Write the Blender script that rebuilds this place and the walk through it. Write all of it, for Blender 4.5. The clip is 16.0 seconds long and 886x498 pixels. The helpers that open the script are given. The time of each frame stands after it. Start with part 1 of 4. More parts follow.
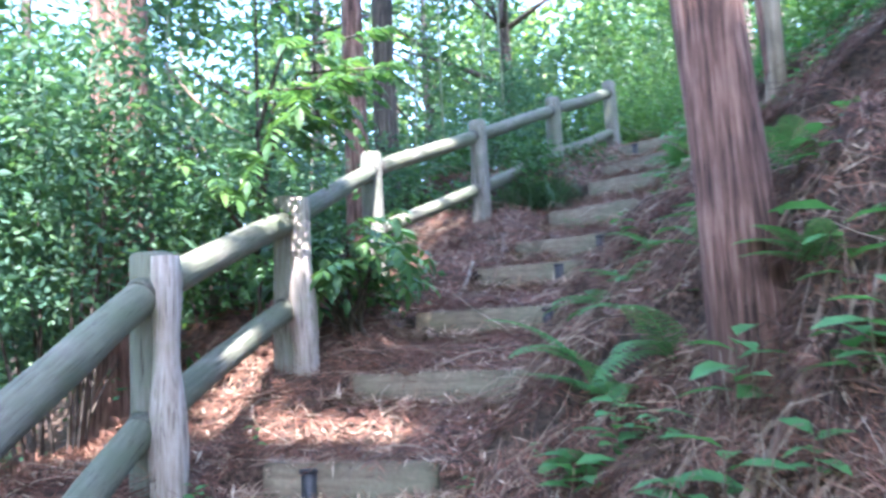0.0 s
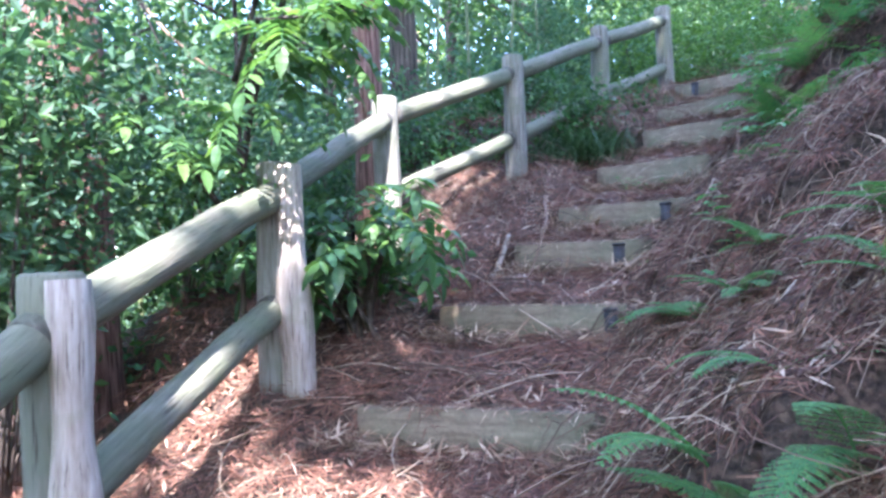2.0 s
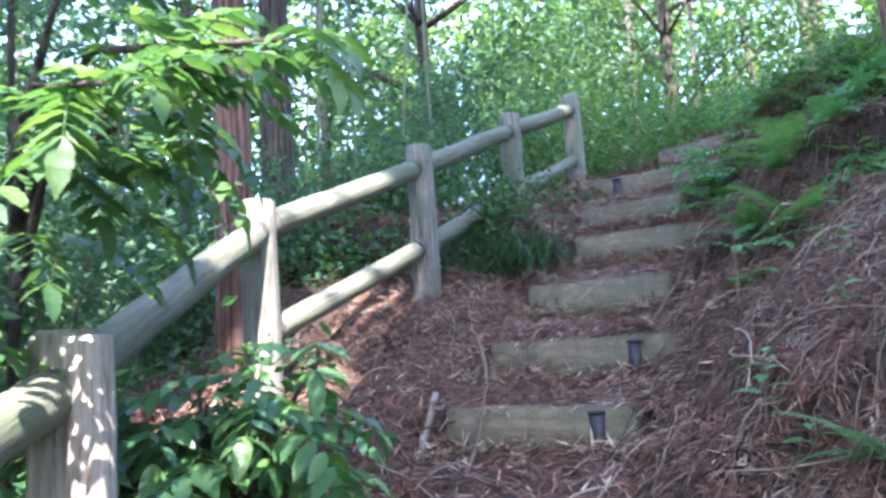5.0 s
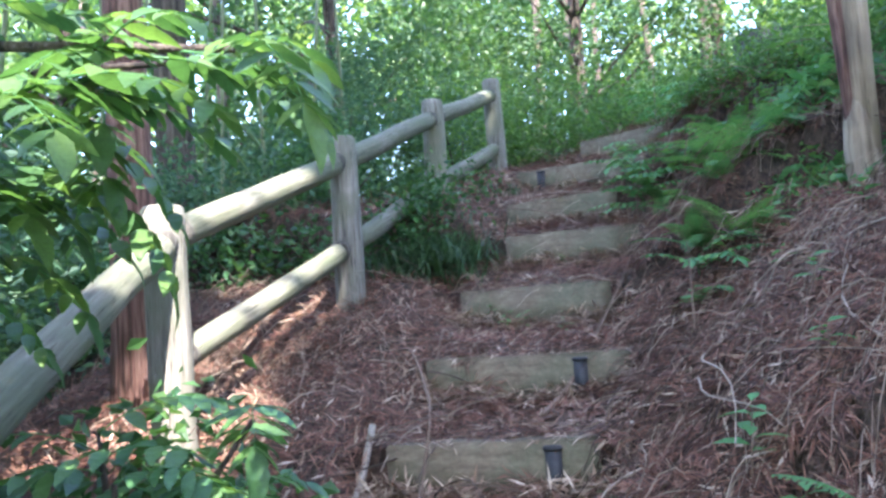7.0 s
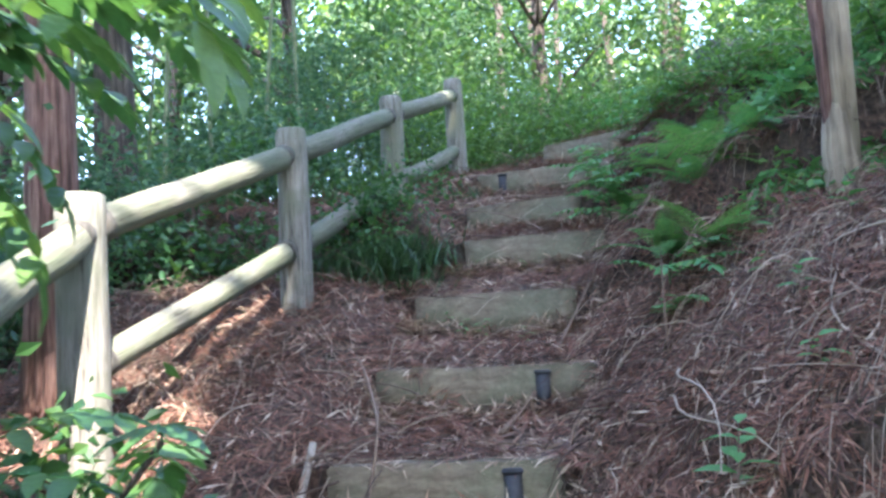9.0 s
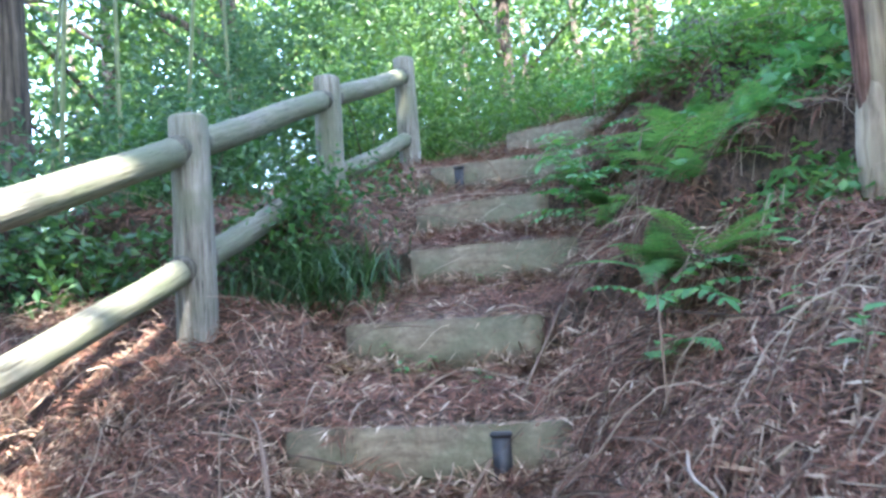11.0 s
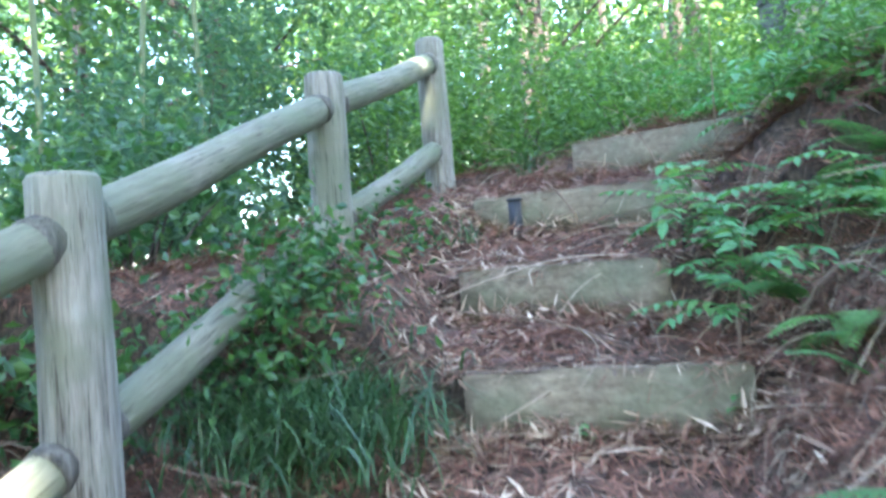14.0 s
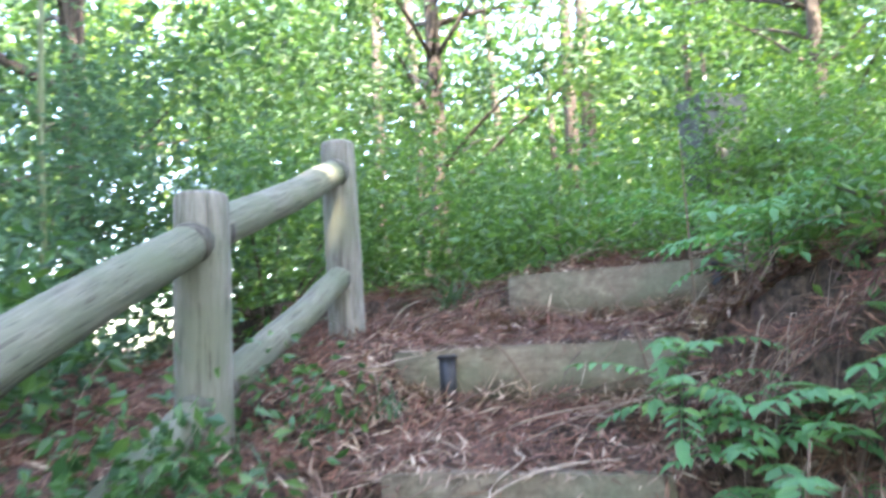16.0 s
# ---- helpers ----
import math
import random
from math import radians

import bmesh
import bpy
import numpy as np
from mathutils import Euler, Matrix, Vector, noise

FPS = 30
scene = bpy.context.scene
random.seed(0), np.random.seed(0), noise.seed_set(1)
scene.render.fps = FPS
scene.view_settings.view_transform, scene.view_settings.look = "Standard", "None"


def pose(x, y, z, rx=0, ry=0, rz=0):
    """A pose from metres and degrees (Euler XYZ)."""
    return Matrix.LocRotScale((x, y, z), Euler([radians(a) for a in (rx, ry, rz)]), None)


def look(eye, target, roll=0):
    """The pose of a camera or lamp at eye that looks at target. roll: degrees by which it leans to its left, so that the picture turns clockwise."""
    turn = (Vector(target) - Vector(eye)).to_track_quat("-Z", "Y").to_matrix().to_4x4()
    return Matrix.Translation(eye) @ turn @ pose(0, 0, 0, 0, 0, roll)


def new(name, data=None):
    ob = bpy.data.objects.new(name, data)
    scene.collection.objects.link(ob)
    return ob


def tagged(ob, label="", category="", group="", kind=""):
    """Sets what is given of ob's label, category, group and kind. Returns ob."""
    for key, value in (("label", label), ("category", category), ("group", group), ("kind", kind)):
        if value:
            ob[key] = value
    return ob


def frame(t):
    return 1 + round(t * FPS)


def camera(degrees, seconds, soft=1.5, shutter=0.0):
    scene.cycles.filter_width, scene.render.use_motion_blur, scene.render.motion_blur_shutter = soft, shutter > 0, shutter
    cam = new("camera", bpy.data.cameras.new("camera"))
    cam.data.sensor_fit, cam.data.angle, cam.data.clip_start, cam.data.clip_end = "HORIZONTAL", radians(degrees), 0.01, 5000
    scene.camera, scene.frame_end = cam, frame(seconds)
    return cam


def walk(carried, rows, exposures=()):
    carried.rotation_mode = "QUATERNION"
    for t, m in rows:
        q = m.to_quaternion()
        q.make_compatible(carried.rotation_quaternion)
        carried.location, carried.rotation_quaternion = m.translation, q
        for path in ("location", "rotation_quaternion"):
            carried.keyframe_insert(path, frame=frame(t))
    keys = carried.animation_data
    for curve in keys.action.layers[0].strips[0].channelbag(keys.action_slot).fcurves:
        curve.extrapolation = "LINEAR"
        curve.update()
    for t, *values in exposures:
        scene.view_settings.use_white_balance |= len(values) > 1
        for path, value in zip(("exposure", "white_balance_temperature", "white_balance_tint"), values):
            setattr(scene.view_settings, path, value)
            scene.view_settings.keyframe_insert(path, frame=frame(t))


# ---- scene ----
cam = camera(63.0, 16.0, soft=2.8, shutter=0.5)
PATH = [
    (0, (0.569, 0.42, 1.159), (0.357, 2.395, 1.394), -2.8),
    (0.5, (0.606, 0.644, 1.198), (0.219, 2.59, 1.452), -1.1),
    (1, (0.536, 0.91, 1.183), (0.082, 2.853, 1.314), -0.7),
    (1.5, (0.411, 1.164, 1.418), (0.036, 3.127, 1.496), -0.9),
    (2, (0.416, 1.33, 1.5), (0.145, 3.311, 1.545), -2.2),
    (2.5, (0.395, 1.53, 1.527), (-0.031, 3.481, 1.64), -2.6),
    (3, (0.286, 1.77, 1.586), (-0.063, 3.724, 1.832), -2.5),
    (3.5, (0.167, 1.952, 1.824), (0.052, 3.946, 1.939), -2.8),
    (4, (0.143, 2.067, 1.829), (0.102, 4.067, 1.855), -3.2),
    (4.5, (0.15, 2.286, 1.872), (0.174, 4.272, 2.1), -3.1),
    (5, (0.147, 2.471, 1.889), (0.246, 4.454, 2.132), -3.8),
    (7.5, (-0.01, 2.774, 2.136), (0.387, 4.73, 2.268), -4.1),
    (8, (-0.021, 2.757, 2.139), (0.384, 4.711, 2.283), -3.8),
    (8.5, (0.0, 2.817, 2.119), (0.465, 4.755, 2.281), -3.2),
    (9, (0.081, 3.014, 2.095), (0.57, 4.946, 2.254), -3.3),
    (11.5, (0.415, 3.897, 2.343), (0.997, 5.807, 2.449), -4.0),
    (12, (0.435, 4.2, 2.443), (1.04, 6.097, 2.634), -4.3),
    (12.5, (0.488, 4.399, 2.603), (1.229, 6.255, 2.672), -4.9),
    (13, (0.605, 4.562, 2.672), (1.206, 6.469, 2.694), -5.1),
    (13.5, (0.662, 4.726, 2.687), (1.217, 6.648, 2.7), -5.0),
    (14, (0.616, 4.979, 2.799), (1.163, 6.903, 2.824), -4.4),
    (14.5, (0.589, 5.124, 2.936), (1.25, 7.01, 2.996), -3.5),
    (15, (0.633, 5.297, 2.938), (1.279, 7.189, 3.019), -3.2),
    (15.5, (0.714, 5.461, 3.01), (1.393, 7.336, 3.167), -3.1),
    (16, (0.73, 5.688, 3.139), (1.585, 7.483, 3.355), -3.4),
]
walk(cam, [(t, look(eye, target, roll)) for t, eye, target, roll in PATH], exposures=((0.0, 3.98, 5600, 20), (2.5, 3.97, 5600, 24), (5.0, 3.78, 5850, 22), (9.0, 3.72, 6150, 17), (12.5, 4.50, 6130, 13), (15.0, 4.44, 6100, 9), (16.0, 4.30, 6850, 19)))

# ---- world, sun ----
SUN = Vector((0.03, -0.60, 0.80)).normalized()   # way to the sun
world = bpy.data.worlds.new("sky")
scene.world = world
world.use_nodes = True
_n = world.node_tree.nodes
_sky = _n.new("ShaderNodeTexSky")
_sky.sky_type = "NISHITA"
_sky.sun_disc = False
_sky.sun_elevation = math.asin(SUN.z)
_sky.sun_rotation = math.atan2(SUN.x, SUN.y)
_n["Background"].inputs[1].default_value = 0.15
world.node_tree.links.new(_sky.outputs[0], _n["Background"].inputs[0])
sun = new("sun", bpy.data.lights.new("sun", "SUN"))
sun.data.energy, sun.data.angle, sun.data.color = 2.6, radians(0.53), (1.0, 0.95, 0.86)
sun.matrix_world = look(SUN * 40, (0, 0, 0))

# ---- materials ----


def material(name, rough=0.8):
    m = bpy.data.materials.new(name)
    m.use_nodes = True
    t = m.node_tree
    p = t.nodes["Principled BSDF"]
    p.inputs["Roughness"].default_value = rough
    return m, t, p


def node(t, kind, **values):
    n = t.nodes.new(kind)
    for k, v in values.items():
        n.inputs[k.replace("_", " ")].default_value = v
    return n


def ramp(t, fac, stops):
    r = t.nodes.new("ShaderNodeValToRGB")
    e = r.color_ramp.elements
    while len(e) < len(stops):
        e.new(0.5)
    for i, (pos, col) in enumerate(stops):
        e[i].position = pos
        e[i].color = (*col, 1)
    t.links.new(fac, r.inputs[0])
    return r.outputs[0]


def noise_at(t, scale, detail=4.0, stretch=None, coords="Object"):
    tc = t.nodes.new("ShaderNodeTexCoord")
    out = tc.outputs[coords]
    if stretch:
        mp = t.nodes.new("ShaderNodeMapping")
        mp.inputs["Scale"].default_value = stretch
        t.links.new(out, mp.inputs[0])
        out = mp.outputs[0]
    n = node(t, "ShaderNodeTexNoise", Scale=scale, Detail=detail, Roughness=0.65)
    t.links.new(out, n.inputs["Vector"])
    return n.outputs[0]


def mix(t, fac, a, b, mode="MIX"):
    m = t.nodes.new("ShaderNodeMix")
    m.data_type, m.blend_type = "RGBA", mode
    if isinstance(fac, float):
        m.inputs[0].default_value = fac
    else:
        t.links.new(fac, m.inputs[0])
    for s, v in ((6, a), (7, b)):
        if isinstance(v, tuple):
            m.inputs[s].default_value = (*v, 1)
        else:
            t.links.new(v, m.inputs[s])
    return m.outputs[2]


def bump(t, p, height, strength, distance):
    b = node(t, "ShaderNodeBump", Strength=strength, Distance=distance)
    t.links.new(height, b.inputs["Height"])
    t.links.new(b.outputs[0], p.inputs["Normal"])


def wood_mat(name, dark, mid, light, moss, moss_amount):
    """Weathered round timber: long grain, cracks, patches of green film."""
    m, t, p = material(name, 0.85)
    grain = noise_at(t, 9.0, 6.0, (6, 6, 0.6))
    crack = noise_at(t, 22.0, 3.0, (5, 5, 0.25))
    patch = noise_at(t, 3.2, 3.0)
    col = ramp(t, grain, [(0.3, dark), (0.5, mid), (0.72, light)])
    green = ramp(t, patch, [(0.5 - moss_amount, (0, 0, 0)), (0.62, (1, 1, 1))])
    col = mix(t, green, col, moss)
    lines = ramp(t, crack, [(0.33, (0.25, 0.23, 0.2)), (0.42, (1, 1, 1))])
    col = mix(t, 0.8, col, lines, "MULTIPLY")
    t.links.new(col, p.inputs["Base Color"])
    bump(t, p, grain, 0.7, 0.012)
    return m


def leaf_mat(name, a, b, c, through_light=0.45, rough=0.45, single=False):
    """Leaf: hue varies from leaf to leaf, light passes through it."""
    m, t, p = material(name, rough)
    g = t.nodes.new("ShaderNodeNewGeometry")
    pick = t.nodes.new("ShaderNodeObjectInfo").outputs["Random"] if single else g.outputs["Random Per Island"]
    col = ramp(t, pick, [(0.0, a), (0.55, b), (1.0, c)])
    mott = noise_at(t, 14.0, 2.0)
    shade = ramp(t, mott, [(0.3, (0.7, 0.7, 0.7)), (0.7, (1.15, 1.15, 1.1))])
    col = mix(t, 0.7, col, shade, "MULTIPLY")
    t.links.new(col, p.inputs["Base Color"])
    tr = t.nodes.new("ShaderNodeBsdfTranslucent")
    bright = mix(t, 0.5, col, (1.5, 1.6, 0.5), "MULTIPLY")
    t.links.new(bright, tr.inputs[0])
    ms = t.nodes.new("ShaderNodeMixShader")
    ms.inputs[0].default_value = through_light
    out = t.nodes["Material Output"]
    t.links.new(p.outputs[0], ms.inputs[1])
    t.links.new(tr.outputs[0], ms.inputs[2])
    t.links.new(ms.outputs[0], out.inputs[0])
    return m


def island_mat(name, stops, rough=0.8, grain=40.0):
    m, t, p = material(name, rough)
    g = t.nodes.new("ShaderNodeNewGeometry")
    col = ramp(t, g.outputs["Random Per Island"], stops)
    col = mix(t, 0.6, col, ramp(t, noise_at(t, grain, 2.0), [(0.3, (0.65, 0.65, 0.65)), (0.7, (1.2, 1.2, 1.2))]), "MULTIPLY")
    t.links.new(col, p.inputs["Base Color"])
    return m


def bark_mat(name, dark, mid, light, scale=7.0):
    m, t, p = material(name, 0.95)
    fib = noise_at(t, scale, 6.0, (7, 7, 0.45))
    patch = noise_at(t, 2.5, 3.0)
    col = ramp(t, fib, [(0.37, dark), (0.5, mid), (0.65, light)])
    col = mix(t, 0.7, col, ramp(t, patch, [(0.38, (0.5, 0.47, 0.45)), (0.65, (1.2, 1.15, 1.1))]), "MULTIPLY")
    t.links.new(col, p.inputs["Base Color"])
    bump(t, p, fib, 1.0, 0.03)
    return m


def soil_mat():
    m, t, p = material("forest_soil", 0.95)
    a = noise_at(t, 2.2, 5.0)
    b = noise_at(t, 38.0, 6.0)
    c1 = ramp(t, b, [(0.34, (0.024, 0.014, 0.010)), (0.5, (0.08, 0.043, 0.029)), (0.66, (0.20, 0.12, 0.08))])
    c2 = ramp(t, b, [(0.34, (0.022, 0.015, 0.010)), (0.66, (0.12, 0.085, 0.058))])
    t.links.new(mix(t, ramp(t, a, [(0.4, (0, 0, 0)), (0.6, (1, 1, 1))]), c1, c2), p.inputs["Base Color"])
    bump(t, p, b, 1.0, 0.03)
    return m


def step_mat():
    """Sawn timber gone grey, with a green film and mud towards the joints."""
    m, t, p = material("step_timber", 0.9)
    grain = noise_at(t, 5.0, 6.0, (0.5, 5, 6))
    stain = noise_at(t, 3.5, 4.0)
    fine = noise_at(t, 60.0, 3.0)
    col = ramp(t, grain, [(0.3, (0.095, 0.072, 0.045)), (0.55, (0.185, 0.145, 0.095)), (0.75, (0.28, 0.23, 0.16))])
    col = mix(t, ramp(t, stain, [(0.46, (0, 0, 0)), (0.68, (0.85, 0.85, 0.85))]), col, (0.10, 0.105, 0.06))
    col = mix(t, 0.4, col, ramp(t, fine, [(0.35, (0.6, 0.6, 0.6)), (0.65, (1.2, 1.2, 1.2))]), "MULTIPLY")
    t.links.new(col, p.inputs["Base Color"])
    bump(t, p, grain, 0.5, 0.01)
    return m


SOIL = soil_mat()
STEP = step_mat()
POST = wood_mat("weathered_post", (0.085, 0.076, 0.06), (0.20, 0.183, 0.148), (0.32, 0.295, 0.25), (0.15, 0.155, 0.105), 0.08)
RAIL = wood_mat("weathered_rail", (0.07, 0.064, 0.046), (0.16, 0.15, 0.11), (0.25, 0.235, 0.18), (0.115, 0.128, 0.075), 0.16)
STAKE = wood_mat("split_stake", (0.17, 0.13, 0.10), (0.34, 0.28, 0.23), (0.48, 0.42, 0.36), (0.26, 0.24, 0.17), -0.02)
SOCKET = wood_mat("joint_wood", (0.03, 0.027, 0.022), (0.085, 0.076, 0.06), (0.17, 0.155, 0.125), (0.09, 0.095, 0.062), 0.02)
CEDAR = bark_mat("cedar_bark", (0.06, 0.029, 0.022), (0.20, 0.105, 0.08), (0.35, 0.215, 0.17))
GREY_BARK = bark_mat("grey_bark", (0.17, 0.13, 0.09), (0.36, 0.285, 0.20), (0.47, 0.39, 0.29), 2.2)
DARK_BARK = bark_mat("dark_bark", (0.03, 0.024, 0.018), (0.09, 0.07, 0.055), (0.17, 0.14, 0.11), 5.0)
BLACK, _t, _p = material("black_plastic", 0.5)
_t.links.new(ramp(_t, noise_at(_t, 30.0), [(0.3, (0.012, 0.013, 0.016)), (0.7, (0.035, 0.037, 0.042))]), _p.inputs["Base Color"])
CONCRETE, _t, _p = material("mossy_concrete", 0.95)
_t.links.new(ramp(_t, noise_at(_t, 9.0, 6.0), [(0.3, (0.04, 0.045, 0.035)), (0.5, (0.085, 0.09, 0.075)), (0.7, (0.14, 0.14, 0.12))]), _p.inputs["Base Color"])
NEEDLES = island_mat("cedar_litter", [(0.0, (0.045, 0.019, 0.013)), (0.35, (0.12, 0.05, 0.031)), (0.7, (0.21, 0.09, 0.055)), (1.0, (0.33, 0.18, 0.115))])
DRY = island_mat("bamboo_litter", [(0.0, (0.11, 0.06, 0.036)), (0.5, (0.27, 0.165, 0.10)), (1.0, (0.55, 0.42, 0.30))], 0.6)
TWIG = island_mat("dry_twigs", [(0.0, (0.06, 0.036, 0.024)), (0.55, (0.17, 0.11, 0.073)), (1.0, (0.40, 0.31, 0.23))])
ROOT = island_mat("dead_roots", [(0.0, (0.03, 0.016, 0.011)), (0.5, (0.10, 0.053, 0.036)), (0.82, (0.23, 0.145, 0.098)), (1.0, (0.50, 0.39, 0.28))])
FERN = leaf_mat("fern_leaf", (0.07, 0.19, 0.075), (0.095, 0.25, 0.09), (0.16, 0.30, 0.085), 0.42, 0.6)
# lighter copy of the fern leaf, standing in for stronger light on the bank
LIT_FERN = leaf_mat("lit_fern_leaf", (0.10, 0.23, 0.075), (0.14, 0.29, 0.09), (0.20, 0.34, 0.10), 0.45, 0.6)
GLOSSY_LEAFLET = leaf_mat("glossy_leaflet", (0.045, 0.12, 0.045), (0.075, 0.17, 0.055), (0.12, 0.22, 0.06), 0.4, 0.38, True)
FRESH_LEAFLET = leaf_mat("fresh_leaflet", (0.05, 0.12, 0.045), (0.08, 0.17, 0.055), (0.14, 0.24, 0.065), 0.45, 0.40, True)
LUSH = leaf_mat("lush_leaf", (0.042, 0.10, 0.064), (0.07, 0.155, 0.086), (0.115, 0.205, 0.09), 0.42, 0.62)
SHINY = leaf_mat("shrub_leaf", (0.03, 0.09, 0.035), (0.055, 0.14, 0.045), (0.10, 0.19, 0.05), 0.4, 0.35)
BROAD = leaf_mat("tree_leaf", (0.035, 0.085, 0.035), (0.055, 0.125, 0.045), (0.10, 0.17, 0.05), 0.45)
FRESH = leaf_mat("bright_leaf", (0.05, 0.12, 0.035), (0.08, 0.175, 0.045), (0.14, 0.24, 0.055), 0.48)
# leaf green made lighter and yellower, so sunlight is part of the colour
SUN_PAINTED = leaf_mat("sun_painted_leaf", (0.10, 0.17, 0.04), (0.16, 0.25, 0.055), (0.25, 0.34, 0.08), 0.5)
GRASS = leaf_mat("grass_blade", (0.03, 0.075, 0.03), (0.045, 0.11, 0.04), (0.075, 0.14, 0.045), 0.3)
BAMBOO = leaf_mat("bamboo_culm", (0.10, 0.13, 0.05), (0.14, 0.17, 0.07), (0.19, 0.2, 0.1), 0.02)

# ---- mesh helpers ----


def mesh_np(name, verts, faces, mat, parent=None, smooth=False):
    """An object from arrays of corners and of faces that all have the same number of corners."""
    verts = np.asarray(verts, np.float32)
    faces = np.asarray(faces, np.int32)
    k = faces.shape[1]
    me = bpy.data.meshes.new(name)
    me.vertices.add(len(verts))
    me.vertices.foreach_set("co", verts.ravel())
    me.loops.add(faces.size)
    me.loops.foreach_set("vertex_index", faces.ravel())
    me.polygons.add(len(faces))
    me.polygons.foreach_set("loop_start", np.arange(0, faces.size, k, dtype=np.int32))
    me.polygons.foreach_set("use_smooth", np.full(len(faces), smooth))
    me.update(calc_edges=True)
    me.materials.append(mat)
    ob = new(name, me)
    ob.parent = parent
    return ob


def part(name, bm, mat, parent, label="", smooth=True):
    me = bpy.data.meshes.new(name)
    bm.to_mesh(me)
    bm.free()
    for f in me.polygons:
        f.use_smooth = smooth
    me.materials.append(mat)
    ob = new(name, me)
    ob.parent = parent
    return tagged(ob, label)


def thing(name, at, label, category, group="", kind=""):
    ob = new(name)
    ob.location = at
    ob.empty_display_size = 0.1
    return tagged(ob, label, category, group, kind)


def tube(bm, pts, radii, seg=10, rough=0.0, cap=True, flute=0.0):
    """A tapering tube along pts; rough: uneven surface; flute: ridges along it."""
    rings = []
    pts = [Vector(p) for p in pts]
    for i, p in enumerate(pts):
        d = (pts[min(i + 1, len(pts) - 1)] - pts[max(i - 1, 0)]).normalized()
        u = d.orthogonal().normalized() if abs(d.z) < 0.9 else Vector((1, 0, 0))
        u = (u - d * u.dot(d)).normalized()
        v = d.cross(u)
        ring = []
        for k in range(seg):
            a = 2 * math.pi * k / seg
            r = radii[i] * (1 + flute * math.sin(a * 5 + 1.3) * math.sin(a * 3))
            q = p + (u * math.cos(a) + v * math.sin(a)) * r
            if rough:
                q += (u * math.cos(a) + v * math.sin(a)) * noise.noise(Vector((q.x * 9, q.y * 9, q.z * 3))) * rough
            ring.append(bm.verts.new(q))
        rings.append(ring)
    for a, b in zip(rings, rings[1:]):
        for k in range(seg):
            bm.faces.new((a[k], a[(k + 1) % seg], b[(k + 1) % seg], b[k]))
    if cap:
        bm.faces.new(rings[0][::-1])
        bm.faces.new(rings[-1])
    return rings


def unit(v):
    return v / np.maximum(np.linalg.norm(v, axis=-1, keepdims=True), 1e-9)


def blades(base, way, side, length, width, fold=0.15, droop=0.0):
    """Flat pointed leaves, one a row: base corner, way it points, way of its breadth. Four corners and a fold; returns corners, faces."""
    n = len(base)
    length = np.broadcast_to(np.asarray(length, float), (n,))[:, None]
    width = np.broadcast_to(np.asarray(width, float), (n,))[:, None]
    up = np.cross(way, side)
    mid = base + way * length * 0.45
    tip = base + way * length
    tip = tip - np.array([0, 0, 1.0]) * droop * length
    left = mid + side * width / 2 + up * width * fold
    right = mid - side * width / 2 + up * width * fold
    v = np.stack([base, left, tip, right], 1).reshape(-1, 3)
    i = np.arange(n)[:, None] * 4
    f = np.concatenate([i + np.array([[0, 2, 1]]), i + np.array([[0, 3, 2]])], 0)
    return v, f


def leaf_cloud(rng, centres, length, width, flat=0.5, droop=0.1):
    """Leaves at the centres, lying about level (flat 1) or any way (flat 0)."""
    n = len(centres)
    way = rng.normal(size=(n, 3))
    way[:, 2] *= 1 - flat
    way[:, 2] -= 0.25
    way = unit(way)
    r = rng.normal(size=(n, 3)) * (1 - flat) + np.array([0, 0, flat])
    side = unit(np.cross(way, r))
    return blades(centres, way, side, length * rng.uniform(0.6, 1.25, n), width * rng.uniform(0.6, 1.2, n), 0.18, droop)


def join(pieces):
    vs, fs, o = [], [], 0
    for v, f in pieces:
        vs.append(v)
        fs.append(f + o)
        o += len(v)
    return np.concatenate(vs), np.concatenate(fs)


# ---- the lie of the land ----
# each step: ends of its timber (left, right), height of its top edge
STEPS = [
    ((-0.05, 0.63), (0.75, 0.58), -0.17), ((-0.15, 1.47), (0.60, 1.42), 0.12), ((-0.34, 2.33), (0.40, 2.27), 0.41),
    ((-0.43, 3.21), (0.22, 3.12), 0.706), ((-0.27, 4.03), (0.62, 3.85), 0.985), ((-0.06, 4.91), (0.77, 4.67), 1.30),
    ((0.30, 5.48), (0.98, 5.22), 1.60), ((0.58, 6.13), (1.36, 5.73), 1.84), ((0.88, 6.64), (1.52, 6.21), 2.15),
    ((1.26, 7.02), (1.90, 6.63), 2.463), ((1.48, 7.67), (2.03, 7.16), 2.745), ((1.73, 8.19), (2.60, 7.54), 3.06),
    ((2.40, 8.45), (2.99, 7.64), 3.345)]
_L, _R = np.array([s[0] for s in STEPS]), np.array([s[1] for s in STEPS])
_M = (_L + _R) / 2
_TOP = np.array([s[2] for s in STEPS])
_D = unit(_R - _L)
_N = np.stack([-_D[:, 1], _D[:, 0]], 1)
RISER = np.array([0.145] * 7 + [0.165] * 3 + [0.185] * 3)
LINE = np.concatenate([[(2.0, -30), (0.9, -8), (0.5, -2.0)], _M, [(3.3, 8.45), (4.6, 8.9), (7.5, 9.6), (14, 11), (40, 16)]])
LINE_Z = np.concatenate([[-6.0, -2.6, -0.95], _TOP - 0.06, [3.42, 3.48, 3.6, 4.2, 6.0]])


